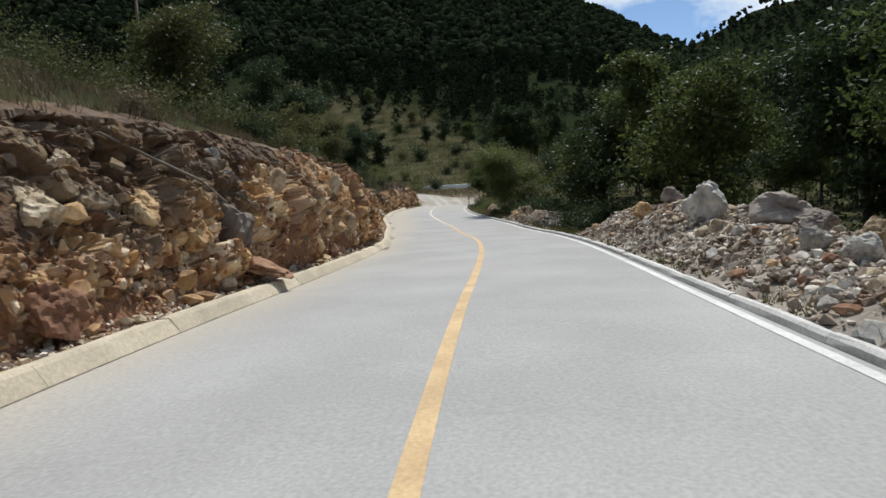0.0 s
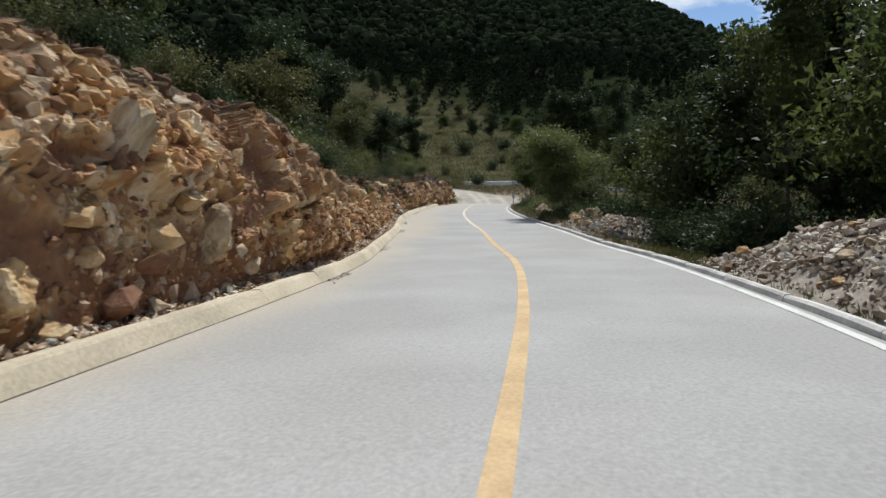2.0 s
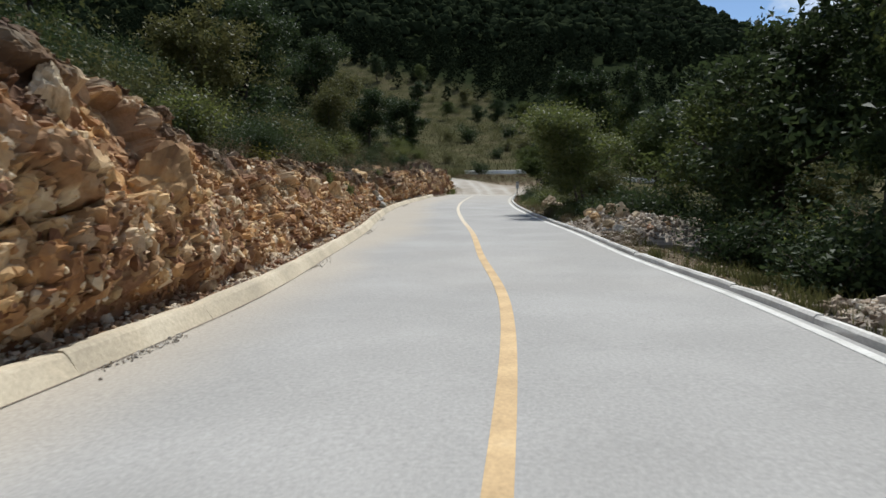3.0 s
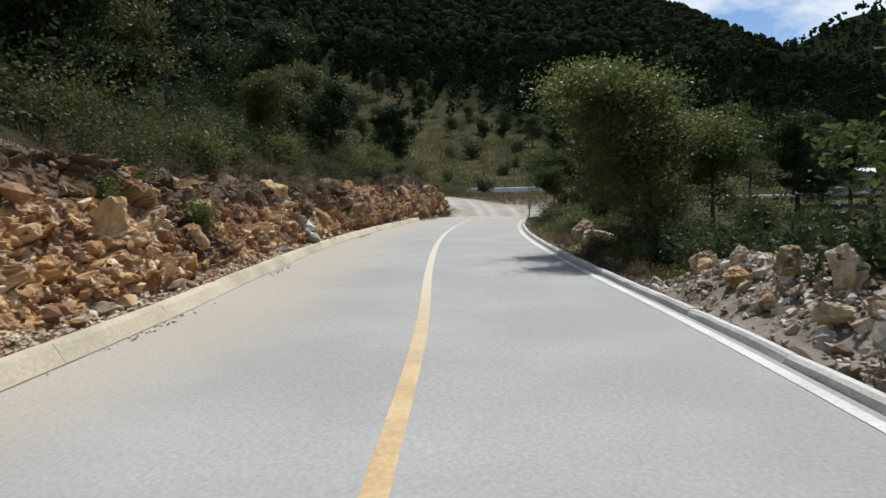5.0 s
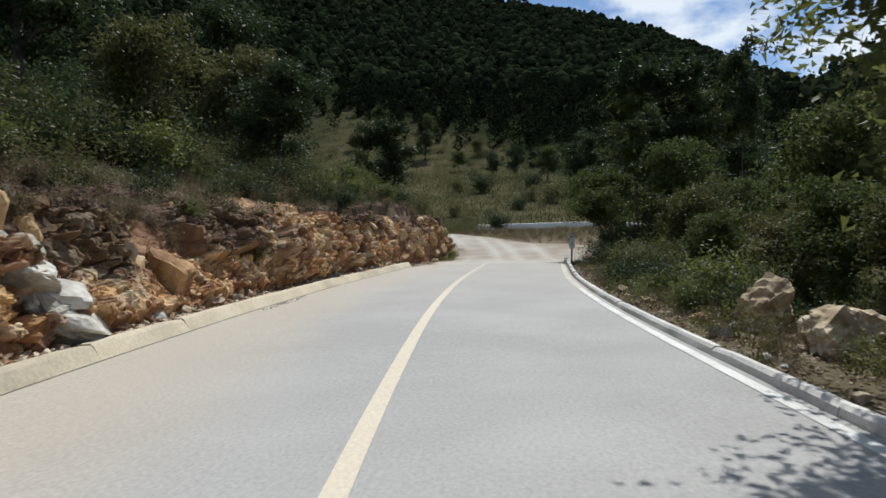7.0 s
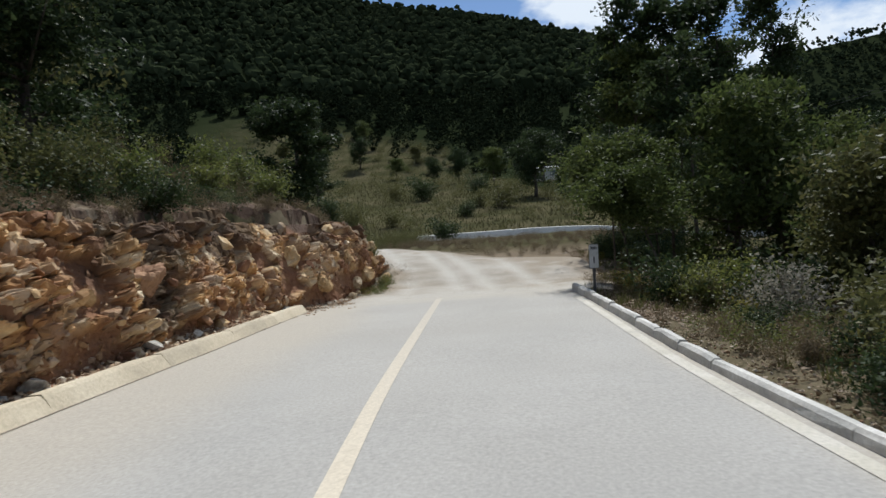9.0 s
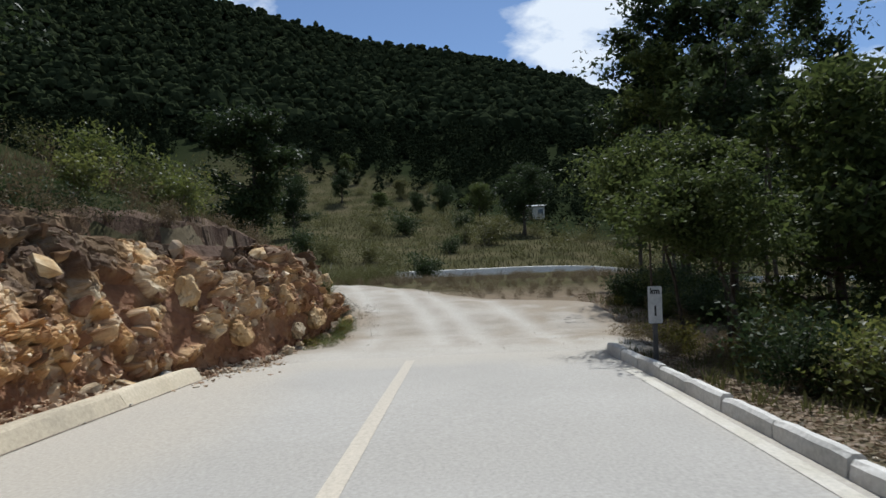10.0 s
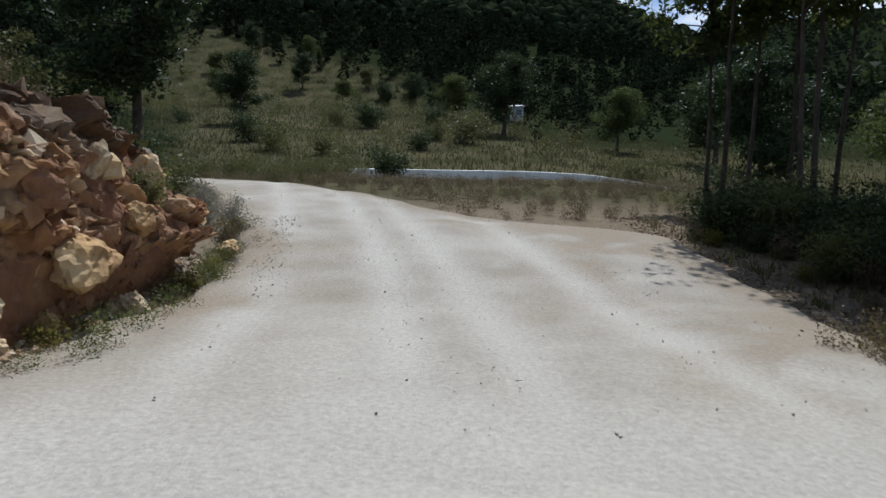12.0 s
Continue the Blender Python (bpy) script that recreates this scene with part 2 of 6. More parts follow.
def grid_faces(rows, cols):
    i = np.arange((rows - 1) * cols).reshape(rows - 1, cols)[:, :-1].ravel()
    return np.stack([i, i + 1, i + cols + 1, i + cols], 1)


def smooth01(a, b, x):
    t = np.clip((np.asarray(x, float) - a) / (b - a), 0, 1)
    return t * t * (3 - 2 * t)


def catmull(xs, ys, x):
    """A smooth curve through evenly spaced nodes, straight beyond both ends."""
    x = np.asarray(x, float)
    xs, ys = np.asarray(xs, float), np.asarray(ys, float)
    step = xs[1] - xs[0]
    ys = np.r_[2 * ys[0] - ys[1], ys, 2 * ys[-1] - ys[-2]]
    u = np.clip((x - xs[0]) / step, 0, len(xs) - 1)
    i = np.minimum(u.astype(int), len(xs) - 2)
    f = u - i
    p0, p1, p2, p3 = ys[i], ys[i + 1], ys[i + 2], ys[i + 3]
    return 0.5 * (2 * p1 + (p2 - p0) * f + (2 * p0 - 5 * p1 + 4 * p2 - p3) * f ** 2 + (3 * p1 - p0 - 3 * p2 + p3) * f ** 3)


def hash01(i, j, k):
    h = np.sin(i * 127.1 + j * 311.7 + k * 74.7) * 43758.5453
    return h - np.floor(h)


def value_noise(x, y, scale, seed):
    x, y = np.asarray(x, float) / scale, np.asarray(y, float) / scale
    i, j = np.floor(x), np.floor(y)
    u, v = x - i, y - j
    u, v = u * u * (3 - 2 * u), v * v * (3 - 2 * v)
    a, b = hash01(i, j, seed), hash01(i + 1, j, seed)
    c, d = hash01(i, j + 1, seed), hash01(i + 1, j + 1, seed)
    return (a * (1 - u) + b * u) * (1 - v) + (c * (1 - u) + d * u) * v - 0.5


def fractal(x, y, scale, seed, octaves=4):
    return sum(value_noise(x, y, scale / 2 ** n, seed + n) / 2 ** n for n in range(octaves))


def cells(x, y, sx, sy, seed, square=2):
    """Irregular cells: random number of the nearest cell, offset from its seed, and the gap to the next one. square: above 2, blockier cells."""
    i0, j0 = np.floor(x / sx), np.floor(y / sy)
    best = np.full(np.shape(x), 9e9)
    second = best.copy()
    ident, dx, dy = np.zeros_like(best), np.zeros_like(best), np.zeros_like(best)
    for a in (-1, 0, 1):
        for b in (-1, 0, 1):
            i, j = i0 + a, j0 + b
            px, py = (i + hash01(i, j, seed)) * sx, (j + hash01(i, j, seed + 1)) * sy
            d = np.abs((x - px) / sx) ** square + np.abs((y - py) / sy) ** square
            closer = d < best
            second = np.where(closer, best, np.minimum(second, d))
            ident = np.where(closer, i * 57 + j * 131, ident)
            dx, dy = np.where(closer, x - px, dx), np.where(closer, y - py, dy)
            best = np.where(closer, d, best)
    return ident, dx, dy, second ** (1 / square) - best ** (1 / square)


# ---- the plan: the road's line and the lie of the land ----
ROAD_Y = np.arange(-4, 75, 6.0)
ROAD_X = (-0.49, -0.21, 0.23, 0.78, 1.22, 1.36, 0.95, 0.58, 0.02, -0.45, -0.76, -0.83, -0.66, -0.47)
ROAD_Z = (0.0, 0.0, 0.0, -0.03, -0.05, -0.08, -0.11, -0.11, -0.10, -0.08, -0.05, 0.0, 0.06, 0.08)
ROAD_END = 76.8


def mid(y):
    y = np.asarray(y, float)
    return catmull(ROAD_Y, ROAD_X, y) + np.minimum(y + 4, 0) * 0.047


def dip(y):
    """The first stretch of the road falls by about one in forty-five, then levels out."""
    y = np.maximum(np.asarray(y, float), -60)
    return 0.0222 * np.where(y < 22, 28 - y, np.clip(34 - y, 0, None) ** 2 / 24)


def level(y):
    y = np.asarray(y, float)
    return catmull(ROAD_Y, ROAD_Z, y) + dip(y) + 0.105 * np.clip(y - 80, 0, 14) + 0.03 * np.clip(y - 94, 0, 20)


def bulge(y):
    """How far the uphill kerb and the cut swing out from the road's own line."""
    return np.interp(np.asarray(y, float), (40, 50, 56, 62, 67, 72), (0, 0.15, 0.12, 0, -0.2, -0.2))


def flare(y):
    """How far the valley-side kerb swings out where the paving ends."""
    return np.interp(np.asarray(y, float), (64, 66, 69, 71, 74, 75.5), (0, 0.02, 0.09, 0.15, 0.20, 0.2))


def toe(y):
    """x of the foot of the cut on the uphill side."""
    y = np.asarray(y, float)
    return np.where(y < 71.5, mid(y) - bulge(y) - 3.62, np.interp(y, (71.5, 73.4, 75, 76, 78, 80.5), (-4.13, -3.5, -2.95, -2.82, -2.75, -2.75)))


def steep(y):
    """How far the lip of the cut leans in or out, against its usual slope."""
    return np.interp(np.asarray(y, float), (9, 11, 13.5, 18.5, 23, 27, 30, 38, 46, 51, 56, 58.5, 60, 62, 66, 72, 75, 79, 81, 82.5, 84), (0, -0.15, -0.55, -0.5, -0.6, 0.0, 0.25, 0.4, 0.3, 0.1, 0.2, -0.2, -0.45, -0.5, -0.3, -0.1, -0.2, -0.7, -0.65, -0.35, -0.1))


CORNER_X, CORNER_Y, CORNER_R = -5.75, 80.5, 3.0


def into_hill(x, y):
    """Distance uphill from the foot of the cut; below zero on the road's side."""
    x, y = np.asarray(x, float), np.asarray(y, float)
    along = toe(np.minimum(y, CORNER_Y)) - x
    round_ = CORNER_R - np.hypot(x - CORNER_X, y - CORNER_Y)
    behind = CORNER_Y + CORNER_R - y
    return np.where(y < CORNER_Y, along, np.where(x > CORNER_X, round_, behind))


def cut_height(y):
    y = np.asarray(y, float)
    h = np.interp(y, (-60, 0, 8, 24, 30, 45, 60, 66, 72, 77, 79, 80.5, 82, 83.5, 90), (2.2, 2.5, 2.85, 2.9, 2.25, 1.95, 1.95, 2.1, 2.35, 2.4, 2.25, 1.9, 1.35, 0.7, 0.6))
    return h + 0.35 * value_noise(y, 0 * y, 3.0, 5) * (1 - 0.6 * smooth01(79, 83, y))


NEAR_CREST = ((-1500, -700, -400, -221, -156, -103, -53, -34, 19, 67, 95, 110, 135, 157, 181, 200, 260, 420, 1500), (300, 330, 292, 244, 215, 196, 179, 175, 167, 155, 146, 142, 131, 114, 95, 78, 44, 20, 10))
FAR_CREST = ((-1500, 200, 331, 396, 479, 560, 800, 2500), (60, 130, 186, 208, 250, 262, 290, 240))


def land(x, y):
    """Height of the ground."""
    x, y = np.asarray(x, float), np.asarray(y, float)
    z = level(y) - 0.06
    off = x - mid(y)
    # the downhill side falls away gently into a valley
    drop = np.maximum(off - 4.2, 0)
    z = z - 1.6 * (1 - np.exp(-drop / 9.0)) * (1 - smooth01(74, 84, y) * (1 - smooth01(10, 22, off)))
    # the uphill side above the cut
    d = into_hill(x, y)
    h = cut_height(np.minimum(y, 88))
    lean = steep(np.clip(y, -60, 83))
    crest = 0.35 + 0.55 * h + lean
    start = 1.15 + np.maximum(lean, 0)
    up = h * np.clip((d - start) / np.maximum(crest + 0.6 - start, 0.3), 0, 1) ** 2 + 0.42 * np.maximum(d - crest, 0) - 0.0009 * np.maximum(d - crest, 0) ** 2 * (d < 200)
    up = np.where(d > 200, 0.42 * 200 - 36 + 0.1 * (d - 200), up)
    z = np.where(d > 0.5, z + up * (1 - 0.75 * smooth01(82, 125, y)), z)
    # fields, then wooded mountains
    z = z + np.maximum(y - 116, 0) * 0.16 * (1 - smooth01(200, 300, y)) + smooth01(200, 300, y) * 18
    n = fractal(x, y, 120, 3) * 20
    near = np.interp(x, *NEAR_CREST) + n * 0.12
    rise = np.clip((y - 165) / 405.0, 0, 1) ** 1.25 - np.clip((y - 570) / 500.0, 0, 1)
    far = np.interp(x, *FAR_CREST) - 8 + n * 0.3
    rise2 = np.clip((y - 600) / 400.0, 0, 1) ** 1.1 - np.clip((y - 1000) / 900.0, 0, 1)
    z = np.where(rise > 0, np.maximum(z, near * rise + 0.3 * z), z)
    z = np.where(y > 560, np.maximum(z, far * rise2), z)
    # low hills beside and behind close the valley
    z = np.maximum(z, 90 * smooth01(120, 620, x) + n * smooth01(120, 400, x) - 2)
    z = np.maximum(z, 70 * smooth01(60, 500, -y) + n * smooth01(60, 300, -y) - 3)
    far_out = smooth01(1400, 2600, np.hypot(x, y - 300))
    z = z * (1 - far_out) + 30 * far_out
    rough = smooth01(4.6, 7, off) + smooth01(2.2, 4, d)
    return z + fractal(x, y, 2.6, 11) * 0.16 * np.clip(rough, 0, 1) * (1 - smooth01(120, 200, y))


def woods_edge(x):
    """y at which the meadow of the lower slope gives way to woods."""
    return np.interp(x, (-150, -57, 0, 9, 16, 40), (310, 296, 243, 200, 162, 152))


def land_at(x, y):
    return float(land(np.array([x]), np.array([y]))[0])


# ---- ground ----
def build_ground():
    u = np.unique(np.r_[-np.geomspace(16, 3200, 70), np.arange(-16, 16.1, 0.35), np.geomspace(16, 3200, 70)].round(3))
    v = np.unique(np.r_[-np.geomspace(20, 3000, 40), np.arange(-20, 125, 0.6), np.geomspace(125, 3600, 110)].round(3))
    uu, vv = np.meshgrid(u, v)
    x = uu + mid(np.clip(vv, -60, 74))
    z = land(x, vv)
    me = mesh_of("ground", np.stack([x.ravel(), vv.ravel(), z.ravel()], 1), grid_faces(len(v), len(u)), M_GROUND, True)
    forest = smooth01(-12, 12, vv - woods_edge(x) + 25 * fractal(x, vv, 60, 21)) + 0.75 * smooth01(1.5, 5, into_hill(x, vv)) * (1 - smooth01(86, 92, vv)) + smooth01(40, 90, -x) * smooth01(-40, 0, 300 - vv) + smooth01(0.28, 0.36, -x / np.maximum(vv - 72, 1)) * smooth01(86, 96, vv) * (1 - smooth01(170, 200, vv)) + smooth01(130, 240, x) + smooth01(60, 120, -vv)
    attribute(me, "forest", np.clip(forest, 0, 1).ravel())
    bare = smooth01(71, 75, vv) * (1 - smooth01(88, 93, vv)) * smooth01(-6, -4, x) * (1 - smooth01(6.2, 9.0, x + 1.5 * fractal(x, vv, 2, 23)))
    bare = np.maximum(bare, 0.5 * smooth01(3.5, 3.7, uu) * (1 - smooth01(4.4, 5.4, uu + fractal(uu, vv, 1.5, 24))) * (vv < 76) * (vv > 24))
    bare = np.maximum(bare, 0.3 * smooth01(91, 94, vv) * (1 - smooth01(108, 114, vv)) * (0.4 + fractal(x, vv, 3, 25)).clip(0, 1))
    attribute(me, "bare", np.clip(bare, 0, 1).ravel())
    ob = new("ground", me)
    tagged(ob, "dry grassy hillside rising to dark wooded mountains", "ground", kind="structure")


build_ground()


# ---- road ----
def strip(name, mat, y0, y1, offs, lift, step=0.5, dust=False, ragged=0.0):
    ys = np.arange(y0, y1 + 1e-6, step)
    offs = np.asarray(offs, float)
    oo, yy = np.meshgrid(offs, ys)
    slope = np.gradient(mid(ys), ys)
    n = np.sqrt(1 + slope ** 2)
    if ragged:
        yy = yy + ragged * fractal(oo * 3, yy * 0 + 2, 3, 9) * (yy > y1 - 0.1)
    x = mid(yy) + oo * n[:, None] - bulge(yy) * smooth01(-1, -3.2, oo) + flare(yy) * smooth01(0.5, 3.2, oo)
    z = level(yy) + lift + 0.02 * (1 - (oo / 3.3) ** 2) - 0.10 * smooth01(74.3, 76.6, yy)
    me = mesh_of(name, np.stack([x.ravel(), yy.ravel(), z.ravel()], 1), grid_faces(len(ys), len(offs)), mat, True)
    if dust:
        left = smooth01(0.0, -1.5, oo + 2.0 - 1.1 * smooth01(30, 42, yy) + 0.6 * fractal(oo, yy, 3, 4)) * 0.8
        end = np.maximum(0.45 * smooth01(50, 70, yy + 4 * fractal(oo, yy, 2, 6)), smooth01(71.5, 74.8, yy + 2 * fractal(oo, yy, 1.5, 7)))
        right = smooth01(2.9, 3.4, oo + 0.3 * fractal(oo, yy, 1.2, 8)) * smooth01(50, 60, yy) * 0.9
        patch = np.clip(fractal(oo, yy, 5, 14), 0, 1) * 0.5
        attribute(me, "dust", np.clip(np.maximum(left, right) + patch * 0.5, 0, 1).ravel())
        attribute(me, "silt", np.clip(end, 0, 1).ravel())
    return me


road = new("road", strip("road", M_CONCRETE, -60, ROAD_END, np.linspace(-3.45, 3.26, 29), 0.0, 0.4, True, 0.8))
tagged(road, "pale grey concrete road, dusty along its edges", "road", kind="structure")
line_mesh = strip("centre_line", M_YELLOW, -60, 74.2, (-0.075, 0, 0.075), 0.005, 0.4)
attribute(line_mesh, "worn", [0.8 * smooth01(56, 73, w.co.y) for w in line_mesh.vertices])
attribute(line_mesh, "fade", [smooth01(34, 46, w.co.y) for w in line_mesh.vertices])
part("centre_line", line_mesh, None, road, "orange-yellow painted centre line, fading to cream")
part("edge_line", strip("edge_line", M_WHITE, -60, 60, (2.99, 3.05, 3.11), 0.005, 0.4), None, road, "white painted edge line")
part("edge_line", strip("edge_line", M_FADED, 60, 72.0, (2.98, 3.05, 3.12), 0.005, 0.4), None, road, "worn dusty edge line")


part("gutter_joint", strip("gutter_joint", M_HEAPSOIL, -40, 73.8, (-3.325, -3.30, -3.28), 0.005, 0.4), None, road, "dark earth line along the kerb")


def dirt_sheet():
    """The unpaved road past the end of the paving, bending off round the cut."""
    ys = np.arange(72.9, 106, 0.2)
    ks = np.linspace(0, 1, 52)
    left = np.interp(ys, (74, 76, 78, 80, 82, 84, 86, 89, 92, 95, 98, 102, 106), (-4.0, -3.3, -2.8, -2.4, -2.1, -2.5, -3.3, -4.1, -5.2, -7.0, -9.5, -14, -20))
    right = np.interp(ys, (74, 76, 78, 82, 84.6, 85.6, 86.4, 88.5, 91, 92.7, 94, 98, 102, 106), (4.2, 4.7, 5.0, 5.2, 5.2, 4.5, 2.7, 0.6, -0.7, -2.2, -3.6, -7.4, -11.5, -17))
    right = right + 0.35 * fractal(ys, ys * 0, 1.6, 33)
    left = left - 0.25 - 0.25 * fractal(ys, ys * 0 + 9, 1.4, 34)
    yy = np.repeat(ys[:, None], len(ks), 1)
    xx = left[:, None] * (1 - ks) + right[:, None] * ks
    bend = -0.016 * np.maximum(yy - 77, 0) ** 1.75 + 0.12 * fractal(yy, yy * 0, 2.5, 35)
    lanes = sum(np.exp(-((xx - c - bend) / 0.34) ** 2) for c in (-1.55, 0.05, 1.0, 2.6))
    ruts = -0.03 * lanes
    z = land(xx, yy) + 0.085 + 0.022 * fractal(xx, yy, 2.4, 31) + ruts
    edge = np.minimum(ks, 1 - ks)
    z = z - 0.10 * (edge < 0.01)[None, :]
    z = z + 0.02 - 0.12 * (1 - smooth01(73.2, 75.6, yy))
    me = mesh_of("dirt_road", np.stack([xx.ravel(), yy.ravel(), z.ravel()], 1), grid_faces(len(ys), len(ks)), M_DIRT, True)
    worn = smooth01(0.16, 0.03, edge + 0.10 * fractal(xx, yy, 1.2, 36)) + 0.0 * yy
    bare = 0.85 * smooth01(0.0, 0.26, fractal(xx, yy, 1.3, 38)) * np.maximum(smooth01(0.45, 0.75, ks), 0.5 * smooth01(0.4, 0.1, ks)) * smooth01(75.2, 76.2, yy)
    attribute(me, "verge", np.maximum(0.9 * worn, bare).ravel())
    dusty = np.maximum(np.clip(lanes, 0, 1) * (0.75 + 0.25 * fractal(xx, yy, 2.0, 37)).clip(0, 1), 0.8 * (1 - smooth01(74.2, 78.5, yy + 1.5 * fractal(xx, yy, 1.6, 39))))
    attribute(me, "track", (dusty * (1 - worn)).ravel())
    tagged(new("dirt_road", me), "pale dusty unpaved road with shallow wheel ruts", "dirt road", kind="structure")


dirt_sheet()


# ---- rock cut on the uphill side ----
def face_line(s):
    """Foot of the cut along its length, with its outward direction: up the road, round the corner, then away."""
    s = np.asarray(s, float)
    arc = CORNER_R * math.pi / 2
    a = np.clip((s - CORNER_Y) / CORNER_R, 0, math.pi / 2)
    past = np.maximum(s - CORNER_Y - arc, 0)
    x = np.where(s < CORNER_Y, toe(np.minimum(s, CORNER_Y)), CORNER_X + CORNER_R * np.cos(a) - past)
    y = np.where(s < CORNER_Y, s, CORNER_Y + CORNER_R * np.sin(a))
    return x, y, np.cos(a), np.sin(a)


def face_point(s, v, push=0.0):
    """A place on the cut: v from 0 at its foot to 1 at its lip, pushed out by some metres."""
    x, y, nx, ny = face_line(s)
    h = cut_height(np.minimum(y, 88))
    lean = 0.30 + steep(np.minimum(y, 83)) * np.clip(2.2 * v, 0, 1) + np.minimum(v, 0) * 1.4 + h * (0.34 * np.clip(v, 0, 1.0) + 0.20 * np.clip(v, 0, 1) ** 4) + np.maximum(v - 1, 0) * 4.0
    z = level(y) + 0.14 - 0.20 * smooth01(70.5, 74, np.asarray(s, float)) + h * np.clip(v, 0, 1) + np.maximum(v - 1, 0) * 1.2
    return x - nx * lean + nx * push * 0.92, y - ny * lean + ny * push * 0.92, z + push * 0.30


def build_face():
    s = np.unique(np.r_[np.arange(-8, 2, 0.06), np.arange(2, 85, 0.034), np.arange(85, 97, 0.06)].round(4))
    v = np.r_[-0.30, -0.22, -0.17, -0.12, -0.08, -0.04, np.linspace(0.0, 1.0, 88), 1.04, 1.10, 1.2, 1.32]
    ss, vv = np.meshgrid(s, v)
    up = vv * 3.0
    wob = ss + 0.16 * fractal(ss, up, 0.8, 40)
    rise = up + 0.12 * fractal(ss, up, 0.8, 44)
    i0, x0, y0, g0 = cells(wob + 0.5 * fractal(ss, up, 2.5, 41, 2), rise, 1.7, 1.25, 30, 4)
    i1, x1, y1, g1 = cells(wob * 0.98 + rise * 0.2, rise * 0.98 - wob * 0.12, 0.70, 0.55, 50, 4)
    i2, x2, y2, g2 = cells(wob * 0.96 - rise * 0.28, rise * 0.96 + wob * 0.28 + 0.05 * fractal(ss, up, 0.4, 48, 2), 0.33, 0.24, 60, 4)
    i3, x3, y3, g3 = cells(wob * 0.9 + rise * 0.44, rise * 0.9 - wob * 0.44, 0.15, 0.11, 70, 3)

    def rnd(i, k):
        return hash01(i, i * 0.37, k) - 0.5
    # red earth: fans at the foot, pockets between the rocks
    fan = (0.03 + 0.20 * (0.25 + fractal(ss, ss * 0, 2.0, 81, 3))) * (1 - 0.65 * smooth01(20, 26, ss)) + 0.30 * smooth01(72, 75, ss) + 0.16 * smooth01(12.4, 13.6, ss) * (1 - smooth01(15.2, 16.6, ss))
    pocket = smooth01(0.10, 0.24, fractal(ss, up * 1.2, 1.9, 80, 3) - 0.10 * smooth01(19, 23, ss) * (1 - smooth01(26, 32, ss)))
    foot = smooth01(0.07, -0.05, vv - fan + 0.10 * fractal(ss, up, 0.5, 82, 3))
    soil = np.clip(np.maximum(foot, pocket * (rnd(i1, 7) < 0.25)), 0, 1)
    rocky = 1 - 0.9 * soil
    # flat-faced blocks at four sizes, set back from one another along joints
    solid = hash01(i0, i0 * 0.3, 4) > 0.74               # some large blocks stay whole
    broken = np.where(solid, 0.3, 1.0)
    push = rocky * (0.34 * rnd(i0, 1) + 0.08 + 0.12 * rnd(i0, 2) * x0 + 0.16 * rnd(i0, 3) * y0) * (1 - 0.8 * np.exp(-(g0 / 0.04) ** 2))
    push = push + broken * rocky * (0.26 * rnd(i1, 1) + 0.06 + 0.2 * rnd(i1, 2) * x1 + (0.3 * rnd(i1, 3) + 0.02) * y1) * (1 - 0.8 * np.exp(-(g1 / 0.06) ** 2))
    push = push + broken * rocky * (0.15 * rnd(i2, 1) + 0.05 + 0.3 * rnd(i2, 2) * x2 + (0.4 * rnd(i2, 3) + 0.02) * y2) * (1 - 0.8 * np.exp(-(g2 / 0.08) ** 2))
    push = push + np.where(solid, 0.35, 0.9) * (0.12 + 0.88 * rocky) * (0.085 * rnd(i3, 1) + 0.02 + 0.45 * rnd(i3, 2) * x3 + 0.45 * rnd(i3, 3) * y3)
    push = push + 0.08 * fractal(ss, up, 0.25, 90, 3) * (0.4 + 0.6 * rocky)
    push = push - rocky * (0.13 * np.exp(-(g1 / 0.05) ** 2) * (hash01(i1, i1 * 0.9, 13) < 0.6) + 0.07 * np.exp(-(g2 / 0.06) ** 2) * broken)
    # recesses and a buttress between them
    sw = ss + 0.5 * fractal(ss, up, 1.2, 99, 2)
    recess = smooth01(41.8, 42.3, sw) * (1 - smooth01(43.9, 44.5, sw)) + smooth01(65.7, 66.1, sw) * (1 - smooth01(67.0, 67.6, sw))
    push = push - 0.30 * recess + 0.16 * smooth01(39.8, 40.3, sw) * (1 - smooth01(41.4, 41.9, sw))
    fade = smooth01(-0.02, 0.10, vv) * (1 - 0.75 * smooth01(0.9, 1.04, vv))
    push = push * fade + 0.03 * fractal(ss, up, 0.2, 98) * (vv < 0.1)
    push = np.where(vv < -0.25, -0.12, push)
    x, y, z = face_point(ss, vv, push)
    worn = smooth01(0.0, 0.08, vv) * (1 - smooth01(0.9, 1.0, vv)) * (0.3 + 0.7 * rocky)
    y = y + 0.06 * fractal(ss, up, 0.13, 101, 2) * worn
    z = z + 0.06 * fractal(ss, up, 0.13, 105, 2) * worn
    back = vv > 1.0
    z = np.where(back, np.maximum(land(x, y) + 0.05 + 0.10 * fractal(ss, up, 0.5, 95), z * 0 - 50), z)
    blend = smooth01(0.93, 1.0, vv)
    z = np.where((vv <= 1.0) & (vv > 0.93), z * (1 - 0.5 * blend) + 0.5 * blend * np.maximum(land(x, y) + 0.05, z - 0.4), z)
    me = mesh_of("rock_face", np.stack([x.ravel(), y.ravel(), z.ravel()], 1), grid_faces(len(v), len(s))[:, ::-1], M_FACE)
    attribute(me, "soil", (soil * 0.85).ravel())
    tone = hash01(i2, i2 * 0.7, 5)
    attribute(me, "pale", (np.clip(tone - 0.45, 0, 1) * 1.6 * rocky).ravel())
